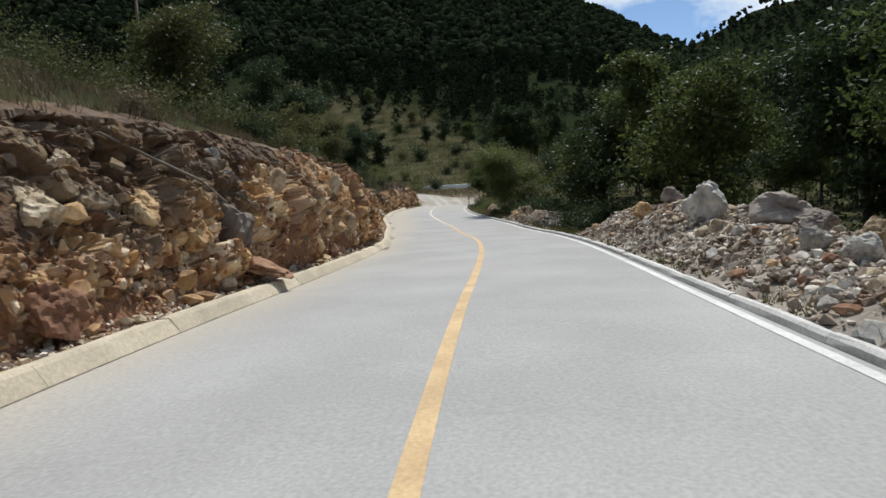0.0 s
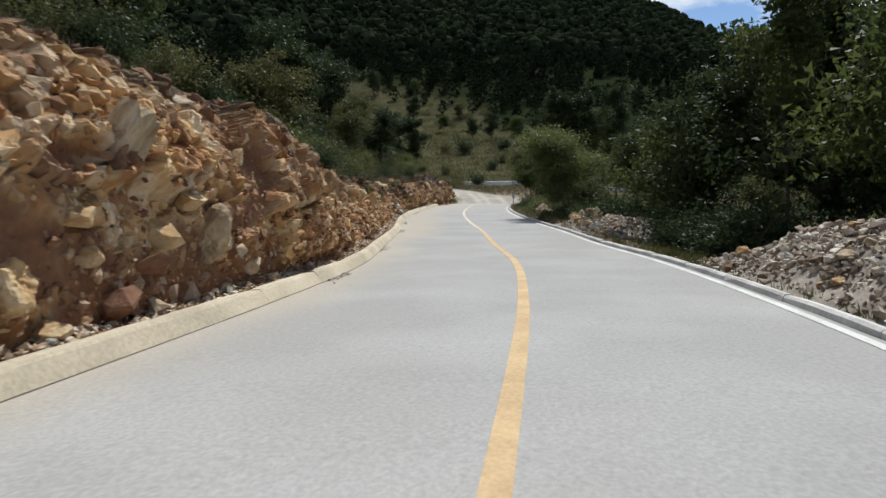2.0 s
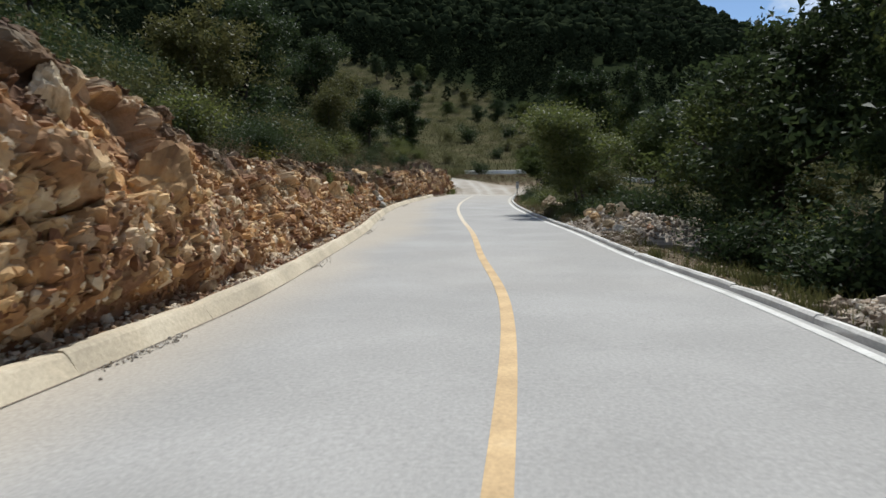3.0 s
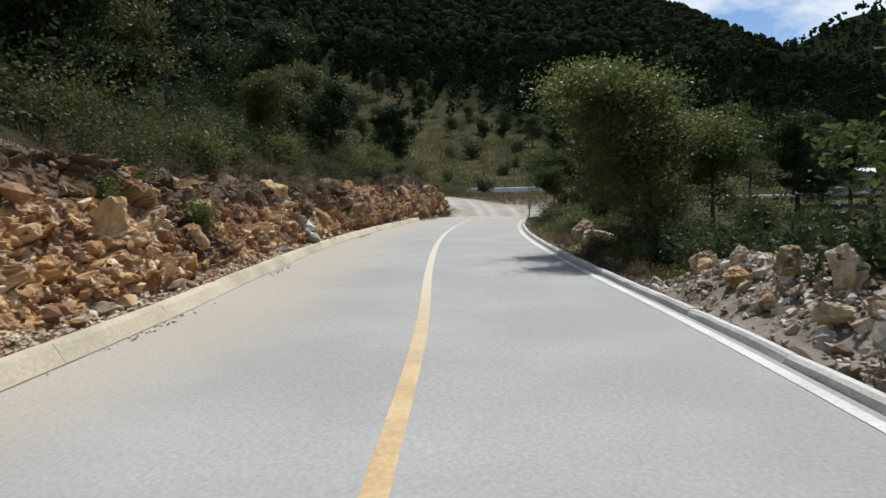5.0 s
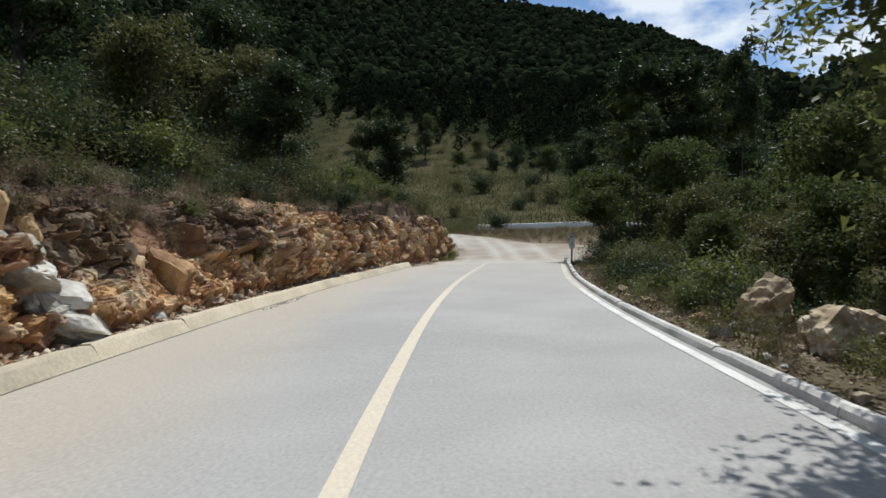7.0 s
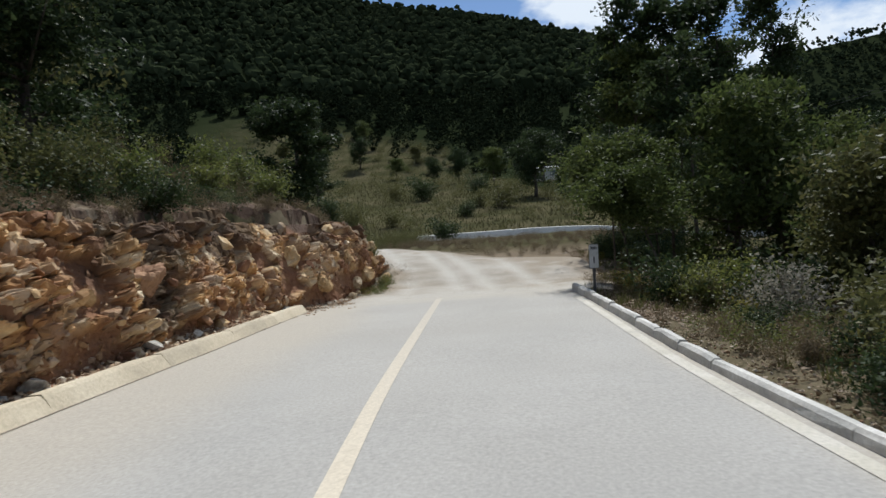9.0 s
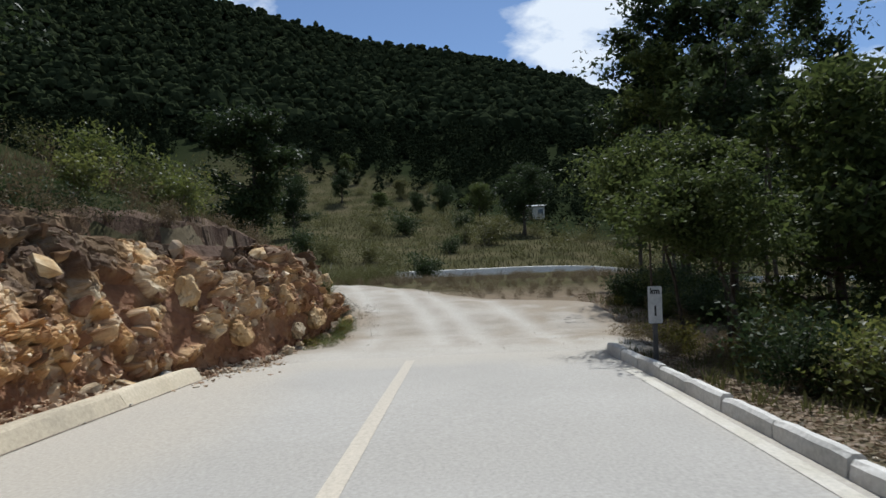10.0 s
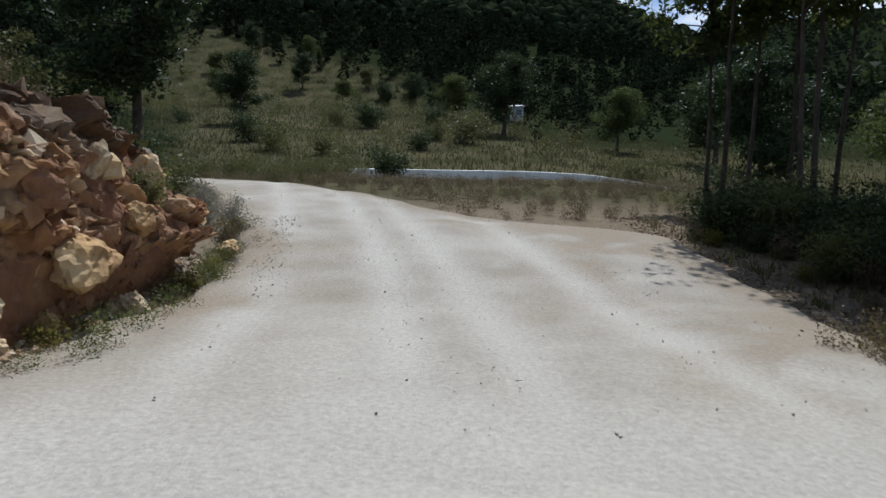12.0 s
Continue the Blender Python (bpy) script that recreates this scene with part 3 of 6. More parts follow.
    attribute(me, "brown", (0.6 * (hash01(i2, i2 * 0.3, 8) < 0.30) + 0.4 * (hash01(i1, i1 * 0.2, 9) < 0.3) + 0.55 * smooth01(72, 77, ss) * (hash01(i2, i2 * 0.6, 12) < 0.8)).clip(0, 0.8).ravel())
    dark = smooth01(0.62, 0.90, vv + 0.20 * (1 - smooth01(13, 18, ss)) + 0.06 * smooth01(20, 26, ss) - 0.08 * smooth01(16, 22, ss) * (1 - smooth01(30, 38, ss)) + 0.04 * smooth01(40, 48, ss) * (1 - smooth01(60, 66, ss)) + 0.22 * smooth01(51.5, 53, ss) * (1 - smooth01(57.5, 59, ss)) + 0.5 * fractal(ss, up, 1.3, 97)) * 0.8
    # shade put into the recesses' colour, on top of their real depth
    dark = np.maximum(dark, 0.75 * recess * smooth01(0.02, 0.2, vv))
    # upper parts of two stretches tinted dark as well
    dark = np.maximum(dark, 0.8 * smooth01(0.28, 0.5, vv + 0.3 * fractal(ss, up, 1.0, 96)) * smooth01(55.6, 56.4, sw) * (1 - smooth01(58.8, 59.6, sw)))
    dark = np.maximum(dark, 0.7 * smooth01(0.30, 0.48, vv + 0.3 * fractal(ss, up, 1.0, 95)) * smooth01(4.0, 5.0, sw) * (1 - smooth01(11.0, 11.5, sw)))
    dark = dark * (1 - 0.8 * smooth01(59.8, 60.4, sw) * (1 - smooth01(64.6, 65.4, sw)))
    attribute(me, "humus_shade", dark.ravel())
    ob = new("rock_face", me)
    tagged(ob, "blasted road cut of ochre and red-brown rock with earth between", "rock face", kind="structure")
    brown = np.array([0.0] * x.size)
    me.attributes["brown"].data.foreach_get("value", brown)
    return ob, {"s": s, "v": v, "x": x, "y": y, "z": z, "soil": soil, "humus_shade": dark, "brown": brown.reshape(x.shape)}


rock_face, FACE = build_face()


def rock_mesh(seed, points=15, squash=0.75, mat=None):
    """An angular broken stone, about one metre across, standing on its base."""
    rnd = random.Random(seed)
    bm = bmesh.new()
    for _ in range(points):
        p = Vector((rnd.gauss(0, 1), rnd.gauss(0, 1), rnd.gauss(0, 1))).normalized()
        k = rnd.uniform(0.8, 1.05) * 0.5
        bm.verts.new((p.x * k, p.y * k * rnd.uniform(0.85, 1.0), p.z * k * squash))
    got = bmesh.ops.convex_hull(bm, input=bm.verts)
    bmesh.ops.delete(bm, geom=[g for g in got["geom_interior"] if isinstance(g, bmesh.types.BMVert)], context="VERTS")
    bmesh.ops.recalc_face_normals(bm, faces=bm.faces[:])
    me = bpy.data.meshes.new("stone")
    bm.to_mesh(me)
    bm.free()
    if mat is not None:
        me.materials.append(mat)
    return me


ROCK_MATS = (M_ROCK_OCHRE, M_ROCK_PALE, M_ROCK_RED, M_ROCK_GREY, M_ROCK_WHITE)
SMALL_ROCKS = [[rock_mesh(100 + 10 * m + k, 19 + k, 0.75, ROCK_MATS[m]) for k in range(5)] for m in range(5)]


def craggy_rock(seed, mat, squash=0.8, fine=3, sides=17, rough=1.0):
    """A boulder about one metre across: broken flat sides, worn edges, cracks and pits."""
    rnd = random.Random(seed)
    bm = bmesh.new()
    bmesh.ops.create_icosphere(bm, subdivisions=fine, radius=1.0)
    planes = []
    for _ in range(sides):
        n = Vector((rnd.gauss(0, 1), rnd.gauss(0, 1), rnd.gauss(0, 1))).normalized()
        planes.append((n, rnd.uniform(0.36, 0.50) if sides > 12 else rnd.uniform(0.26, 0.42)))
    shift = Vector((seed * 1.7, seed * 0.3, 0))
    for w in bm.verts:
        way = w.co.normalized()
        r = min([0.58] + [d / n.dot(way) for n, d in planes if n.dot(way) > 0.3])
        p = way * r
        near = noise.voronoi(p * 3.4 + shift)[0]
        crack = math.exp(-((near[1] - near[0]) / 0.07) ** 2)
        step = noise.cell(p * 4.5 + shift)
        r += rough * (0.05 * noise.fractal(p * 3.0 + shift, 0.8, 2.1, 3) + 0.035 * noise.fractal(p * 9.0 + shift, 0.7, 2.1, 3) + 0.025 * step - 0.045 * crack)
        w.co = Vector((way.x * r, way.y * r * 0.95, way.z * r * squash))
    me = bpy.data.meshes.new("stone")
    bm.to_mesh(me)
    bm.free()
    me.materials.append(mat)
    return me


BIG_ROCKS = [[craggy_rock(200 + 10 * m + k, ROCK_MATS[m], 0.8, 4, 12) for k in range(4)] for m in range(5)]


def square_rock(seed, mat):
    """A blocky boulder with flat, slightly uneven sides and broken edges, one metre each way."""
    bm = bmesh.new()
    bmesh.ops.create_cube(bm, size=1)
    bmesh.ops.bevel(bm, geom=bm.edges[:], offset=0.07, segments=1, affect="EDGES")
    bmesh.ops.triangulate(bm, faces=bm.faces[:])
    bmesh.ops.subdivide_edges(bm, edges=[e for e in bm.edges if e.calc_length() > 0.2], cuts=4, use_grid_fill=True)
    for w in bm.verts:
        big = noise.fractal(w.co * 1.7 + Vector((seed, 3, 0)), 0.9, 2.1, 2)
        fine = noise.fractal(w.co * 6.0 + Vector((0, seed, 5)), 0.8, 2.1, 3)
        w.co += w.co.normalized() * (0.17 * big + 0.06 * fine)
    bmesh.ops.recalc_face_normals(bm, faces=bm.faces[:])
    me = bpy.data.meshes.new("block")
    bm.to_mesh(me)
    bm.free()
    me.materials.append(mat)
    return me


def build_shards():
    """Broken pieces crowding the cut, too many to count: angular stones half sunk in its surface."""
    rnd = np.random.RandomState(19)
    protos = []
    for k in range(14):
        me = rock_mesh(700 + k, 9 + k % 6, 0.8)
        me.calc_loop_triangles()
        protos.append((np.array([w.co for w in me.vertices]), np.array([t.vertices for t in me.loop_triangles])))
        bpy.data.meshes.remove(me)
    verts, faces, base = [], [], 0
    tone = {"soil": [], "brown": [], "humus_shade": []}
    for n in range(17000):
        s, v = (rnd.uniform(1.5, 84) if n < 11000 else rnd.uniform(74, 84.5) if n < 11900 else rnd.uniform(5, 34)), (rnd.uniform(0.02, 0.97) if n % 3 else 0.02 + 0.30 * abs(rnd.normal(0, 0.6)))
        if v > 0.97:
            continue
        i, j = np.searchsorted(FACE["v"], v), np.searchsorted(FACE["s"], s)
        if 50 < s < 59.5 and rnd.uniform() < 0.45:
            continue
        if rnd.uniform() < 0.3 * FACE["soil"][i, j] or rnd.uniform() < 0.5 * FACE["humus_shade"][i, j]:
            continue
        if (s > 72 or 12 < s < 17) and rnd.uniform() < 0.7 * FACE["soil"][i, j]:
            continue
        p, t = protos[rnd.randint(14)]
        size = min(0.30, 0.052 * math.exp(abs(rnd.normal(0, 0.7)))) * (1.35 if s > 72 else 1.0)
        m = np.array(Euler(rnd.uniform(0, 6.283, 3)).to_matrix()) @ np.diag(size * rnd.uniform(0.6, 1.35, 3))
        at = np.array((FACE["x"][i, j] - 0.10 * size, FACE["y"][i, j], FACE["z"][i, j]))
        verts.append(p @ m.T + at)
        faces.append(t + base)
        base += len(p)
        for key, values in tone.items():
            values.append(np.full(len(p), FACE[key][i, j] * (0.8 if key == "humus_shade" else 0.6 if s < 72 else 0.95)))
    me = mesh_of("rubble", np.concatenate(verts), np.concatenate(faces), M_SHARD)
    for key, values in tone.items():
        attribute(me, key, np.concatenate(values))
    tagged(part("rubble", me, None, rock_face), kind="stuff")


build_shards()


def set_pose(ob, x, y, z, size, turn, tip=(0, 0), stretch=(1, 1, 1)):
    ob.matrix_basis = Matrix.LocRotScale((x, y, z), Euler((tip[0], tip[1], turn)), Vector(stretch) * size)


def boulder(x, y, size, height, mat_i, k, turn, label, sink=0.12, z0=None, tip=(0, 0)):
    """A large loose block resting on the ground."""
    base = (land_at(x, y) if z0 is None else z0)
    ob = new("boulder", BIG_ROCKS[mat_i][k])
    set_pose(ob, x, y, base + height * (0.5 - sink), 1.0, turn, tip, (size, size * 0.85, height / 0.8))
    return tagged(ob, label, "boulder", group="boulders beside the road")


# ---- kerbs ----
def kerb_piece(name, side, y0, y1, mat, parent, height, seed):
    """One cast length of kerb, sloped towards the road, with small gaps and chipped ends."""
    rnd = random.Random(seed)
    inner, top_in, outer = (3.30, 3.42, 3.58) if side < 0 else (3.205, 3.235, 3.335)
    ys = np.linspace(y0 + 0.003, y1 - 0.003, 6)
    verts, faces = [], []
    for j, y in enumerate(ys):
        c, z = float(mid(y) - (bulge(y) if side < 0 else -flare(y))), float(level(y))
        chip = rnd.uniform(0, 0.025) if j in (0, 5) else rnd.uniform(0, 0.008)
        hh = height - chip
        prof = ((inner, -0.08), (inner, 0.01), (top_in - 0.02, hh - 0.03), (top_in + 0.01, hh), (outer - 0.02, hh - 0.005), (outer, hh - 0.03), (outer, -0.2))
        for o, dz in prof:
            wob = rnd.uniform(-0.006, 0.006)
            verts.append((c + side * (o + wob), y, z + dz))
    n = 7
    for j in range(5):
        for k in range(n - 1):
            q = (j * n + k, j * n + k + 1, (j + 1) * n + k + 1, (j + 1) * n + k)
            faces.append(q if side < 0 else q[::-1])
    first, last = tuple(range(n)), tuple(range(5 * n, 6 * n))
    faces.append(first[::-1] if side < 0 else first)
    faces.append(last if side < 0 else last[::-1])
    return part(name, mesh_of(name, verts, faces, mat), None, parent)


kerb_left = tagged(new("kerb_left"), "dusty cream concrete kerb below the rock cut", "kerb", kind="structure")
kerb_right = tagged(new("kerb_right"), "grey concrete kerb along the valley side", "kerb", kind="structure")
for n in range(48):
    y0 = -40 + n * 2.4
    if y0 + 2.4 < 74.6:
        kerb_piece("kerb_stone", -1, y0, y0 + 2.4, M_KERB, kerb_left, 0.20, 300 + n)
    if y0 + 2.4 < 64.5:
        kerb_piece("kerb_stone", 1, y0, y0 + 2.4, M_KERB_GREY, kerb_right, 0.105, 400 + n)
for n in range(10):
    y0 = 63.2 + n * 1.09
    kerb_piece("kerb_stone", 1, y0, y0 + 1.07, M_KERB_GREY, kerb_right, 0.125 + 0.007 * n + 0.012 * (n % 2), 500 + n)


# ---- plants ----
def leaf_cards(centres, size, rnd, flat=0.3):
    """Small pointed leaves at the given places, as one array of faces."""
    c = np.asarray(centres, float)
    n = len(c)
    d = rnd.normal(size=(n, 3))
    d[:, 2] *= 0.7
    d /= np.linalg.norm(d, axis=1, keepdims=True)
    e = np.cross(d, rnd.normal(size=(n, 3)))
    e /= np.linalg.norm(e, axis=1, keepdims=True) + 1e-9
    k = size * rnd.uniform(0.6, 1.3, (n, 1))
    a, b = d * k, e * k * 0.55
    verts = np.stack([c - 0.8 * a - b, c + 1.1 * a, c - 0.6 * a + b], 1).reshape(-1, 3)
    faces = np.arange(3 * n).reshape(n, 3)
    return verts, faces


def tube(path, radii, sides=7):
    """A bent, tapered limb."""
    path = [Vector(p) for p in path]
    verts, faces = [], []
    for i, p in enumerate(path):
        way = (path[min(i + 1, len(path) - 1)] - path[max(i - 1, 0)]).normalized()
        side = way.cross(Vector((0.31, 0.95, 0.12))).normalized()
        up = way.cross(side)
        for k in range(sides):
            a = 2 * math.pi * k / sides
            verts.append(p + (side * math.cos(a) + up * math.sin(a)) * radii[i])
    for i in range(len(path) - 1):
        for k in range(sides):
            faces.append((i * sides + k, i * sides + (k + 1) % sides, (i + 1) * sides + (k + 1) % sides, (i + 1) * sides + k))
    faces.append(tuple(range(sides))[::-1])
    faces.append(tuple(range((len(path) - 1) * sides, len(path) * sides)))
    return verts, faces


def joined(name, pieces, mat, smooth=False):
    verts, faces, n = [], [], 0
    for v, f in pieces:
        verts.extend(v)
        faces.extend([tuple(i + n for i in q) for q in f])
        n += len(v)
    return mesh_of(name, verts, faces, mat, smooth)


def tree(seed, height, bole, radius, trunk_r, leaf_mat, bark, limbs=14, clumps=4, leaves=90, leaf=0.10, lean=0.04, label="", tall=1.0, bend=None):
    """A tree with a tapered trunk, limbs and a loose, gappy crown of small leaves."""
    rnd, nr = random.Random(seed), np.random.RandomState(seed)
    ob = new("tree")
    bend = bend or (rnd.uniform(-lean, lean), rnd.uniform(-lean, lean))
    steps = 8
    spine = [Vector((bend[0] * height * (i / steps) ** 1.6 + rnd.uniform(-0.05, 0.05) * (i > 0), bend[1] * height * (i / steps) ** 1.6 + rnd.uniform(-0.05, 0.05) * (i > 0), height * 0.94 * i / steps - 0.15)) for i in range(steps + 1)]
    radii = [trunk_r * (1.25 if i == 0 else 1 - 0.88 * i / steps) for i in range(steps + 1)]
    wood = [tube(spine, radii, 8)]
    centres = []
    for n in range(limbs):
        f = bole + (0.97 - bole) * (n + rnd.random()) / limbs
        i = min(int(f * steps), steps - 1)
        start = spine[i].lerp(spine[i + 1], f * steps - i)
        a = rnd.uniform(0, 2 * math.pi)
        grow = (1 - ((f - bole) / (1 - bole)) ** 2 * 0.55) * (0.30 + 0.80 * rnd.random())
        out = radius * grow
        rise = out * rnd.uniform(0.15, 0.8) * tall
        tip = start + Vector((math.cos(a) * out, math.sin(a) * out, rise))
        knee = start.lerp(tip, 0.5) + Vector((rnd.uniform(-0.1, 0.1), rnd.uniform(-0.1, 0.1), -0.12 * out))
        r = trunk_r * (1 - 0.85 * f) * 0.5 + 0.008
        wood.append(tube([start, knee, tip], [r, r * 0.65, r * 0.2], 5))
        for k in range(clumps):
            q = rnd.uniform(0.4, 1.12)
            c = np.array(start.lerp(tip, q)) + nr.normal(0, 0.16 * radius, 3) * (1, 1, 0.7)
            centres.append((c, radius * rnd.uniform(0.09, 0.24)))
    pts = [c + np.clip(nr.normal(0, r, (leaves, 3)), -1.7 * r, 1.7 * r) * (1, 1, 0.62) for c, r in centres]
    part("trunk", joined("trunk", wood, bark, True), None, ob)
    v, f = leaf_cards(np.concatenate(pts), leaf, nr)
    part("crown", mesh_of("crown", v, f, leaf_mat), None, ob)
    return tagged(ob, label, "tree")


def bush(seed, height, width, leaf_mat, leaves=1500, leaf=0.05, label="", sparse=0.0):
    """A low shrub: thin stems and many leaves in uneven clumps down to the ground."""
    rnd, nr = random.Random(seed), np.random.RandomState(seed)
    ob = new("bush")
    stems, centres = [], []
    for n in range(9):
        a, o = rnd.uniform(0, 2 * math.pi), width * 0.5 * rnd.uniform(0.2, 1.0)
        tip = Vector((math.cos(a) * o, math.sin(a) * o, height * rnd.uniform(0.55, 1.0) * (1 - 0.35 * o / width)))
        stems.append(tube([(0.05 * math.cos(a), 0.05 * math.sin(a), -0.1), tip * 0.5 + Vector((0, 0, 0.08)), tip], [0.018, 0.012, 0.004], 4))
        for q in (0.35, 0.65, 0.95):
            centres.append((np.array(tip * q), width * rnd.uniform(0.09, 0.20) * (1 - 0.4 * sparse)))
    each = leaves // len(centres)
    pts = np.concatenate([c + nr.normal(0, r, (each, 3)) * (1, 1, 0.75) for c, r in centres])
    pts[:, 2] = np.abs(pts[:, 2])
    part("stem", joined("stem", stems, M_BARK_PALE), None, ob)
    v, f = leaf_cards(pts, leaf, nr)
    part("foliage", mesh_of("foliage", v, f, leaf_mat), None, ob)
    return tagged(ob, label, "bush")


def plant(proto, x, y, size=1.0, turn=0.0, z=None, lift=0.0):
    base = land_at(x, y) if z is None else z
    ob = copy_thing(proto, pose(x, y, base + lift, 0, 0, math.degrees(turn)))
    ob.scale = (size, size, size * random.uniform(0.9, 1.12))
    return ob


def remove_thing(ob):
    for o in (*ob.children_recursive, ob):
        bpy.data.objects.remove(o)


random.seed(7)
T_BROAD = tree(11, 7.0, 0.28, 2.6, 0.16, M_LEAF, M_BARK, 20, 5, 120, 0.11, 0.06, "leafy broad-crowned tree with a dark trunk")
T_OLIVE = tree(12, 5.0, 0.22, 2.3, 0.13, M_LEAF_OLIVE, M_BARK, 18, 5, 120, 0.10, 0.08, "olive-green rounded tree on the slope")
T_SLIM = tree(13, 11.0, 0.48, 1.7, 0.075, M_LEAF_DARK, M_BARK, 18, 4, 70, 0.11, 0.05, "tall slim tree with a bare lower trunk", 1.3)
T_SLIM_B = tree(14, 9.0, 0.50, 1.6, 0.065, M_LEAF, M_BARK, 16, 4, 65, 0.11, 0.07, "slender tree with a thin feathery crown", 1.4)
T_DARK = tree(15, 8.0, 0.20, 2.8, 0.22, M_LEAF_DARK, M_BARK, 22, 5, 125, 0.12, 0.05, "dark dense tree with low limbs")
T_NEAR = tree(11, 6.4, 0.40, 2.5, 0.10, M_LEAF_BRIGHT, M_BARK, 15, 6, 230, 0.075, 0.06, "leafy tree with a dark trunk leaning over the road", bend=(-0.24, -0.03))
T_TALL = tree(16, 9.5, 0.36, 2.3, 0.21, M_LEAF_DARK, M_BARK, 20, 5, 125, 0.12, 0.05, "dark tree with a stout bare trunk")
T_LEAN = tree(17, 6.4, 0.50, 2.3, 0.08, M_LEAF, M_BARK, 20, 5, 130, 0.085, 0.06, "thin-trunked tree bent over the end of the kerb", bend=(-0.24, -0.03))
B_GREEN = bush(21, 1.1, 1.5, M_LEAF_BRIGHT, 2200, 0.05, "green leafy shrub beside the road")
B_OLIVE = bush(22, 1.5, 1.9, M_LEAF_OLIVE, 2400, 0.055, "olive-green shrub on the slope")
B_DRY = bush(23, 0.8, 1.3, M_LEAF_DRY, 1300, 0.035, "dry brown brush with bare twigs", 0.5)
B_GREY = bush(26, 1.2, 1.5, M_LEAF_GREY, 1900, 0.035, "pale grey dry bush behind the kerb", 0.4)
B_DARK = bush(24, 1.3, 1.7, M_LEAF_DARK, 2400, 0.055, "dark green shrub in the shade of trees")
B_YELLOW = bush(25, 0.7, 1.0, M_LEAF_YELLOW, 1100, 0.04, "yellow-green young shrub by the road")
PROTOS = (T_NEAR, T_LEAN, T_TALL, T_BROAD, T_OLIVE, T_SLIM, T_SLIM_B, T_DARK, B_GREEN, B_OLIVE, B_DRY, B_GREY, B_DARK, B_YELLOW)

# trees on the valley side, in order along the road: kind, x, y, size
for proto, x, y, size in (
        (T_DARK, 11.5, 9, 0.9), (T_BROAD, 12.5, 16, 1.0), (T_DARK, 14, 22, 1.0), (T_BROAD, 10.5, 26, 0.95), (T_SLIM_B, 9.2, 31, 1.0), (T_DARK, 8.6, 36, 0.85),
        (T_DARK, 11.5, 33, 1.0), (T_BROAD, 9.0, 41, 0.8), (T_DARK, 16, 40, 1.1)):
    plant(proto, x, y, size, random.uniform(0, 6.28))
for x, y, size, turn in ((5.15, 49.5, 0.78, 0.1), (5.15, 47.1, 0.74, 0.25), (5.0, 76.0, 0.62, 0.3), (5.15, 73.6, 0.6, -0.2)):
    plant(T_NEAR if y < 60 else T_LEAN, x, y, size, turn)
# trees by the end of the paving
for proto, x, y, size in (
        (T_OLIVE, 13.5, 64, 0.5), (T_BROAD, 8.4, 69.5, 0.55), (T_OLIVE, 6.6, 67.4, 0.6), (T_OLIVE, 7.0, 55.2, 0.5), (T_BROAD, 7.4, 58.6, 0.42), (T_OLIVE, 7.8, 61.6, 0.55), (T_BROAD, 6.4, 63.8, 0.34), (T_DARK, 9.6, 76.5, 0.6), (T_BROAD, 7.6, 74.9, 0.8), (T_SLIM, 6.7, 77.6, 0.75), (T_BROAD, 42, 128, 1.0), (T_OLIVE, 52, 138, 1.1), (T_BROAD, 58, 112, 1.0), (T_SLIM, 5.0, 77.9, 0.5), (T_SLIM_B, 5.6, 75.2, 0.55), (T_SLIM, 7.8, 88.0, 1.0), (T_SLIM_B, 8.2, 85.4, 1.05), (T_SLIM, 9.0, 86.2, 1.05), (T_SLIM_B, 9.4, 87.8, 1.1), (T_SLIM, 10.3, 85.4, 1.1), (T_SLIM_B, 9.2, 89.4, 1.0), (T_SLIM_B, 10.4, 87.6, 1.1),
        (T_SLIM, 11.6, 85.2, 1.0), (T_SLIM_B, 12.6, 88.0, 1.1), (T_BROAD, 14.2, 73.5, 1.0), (T_SLIM, 15, 88, 1.1), (T_SLIM_B, 8.6, 90.5, 1.0)):
    plant(proto, x, y, size, random.uniform(0, 6.28))
# trees above the cut
for proto, x, y, size in (
        (T_OLIVE, -9.5, 26, 0.8), (T_DARK, -12, 34, 0.8), (T_OLIVE, -8.6, 40, 0.75), (T_DARK, -10, 48, 0.7), (T_OLIVE, -12.5, 55, 0.9), (T_OLIVE, -9.5, 62, 0.7), (T_DARK, -8.4, 70, 0.62),
        (T_OLIVE, -11.5, 74, 0.9), (T_DARK, -16, 66, 1.0), (T_BROAD, -17, 44, 1.0), (T_BROAD, -19, 28, 1.0), (T_DARK, -15, 80, 1.0), (T_TALL, -8.5, 95.0, 1.0), (T_OLIVE, -16, 100, 1.0), (T_BROAD, -24, 92, 1.1)):
    plant(proto, x, y, size, random.uniform(0, 6.28))
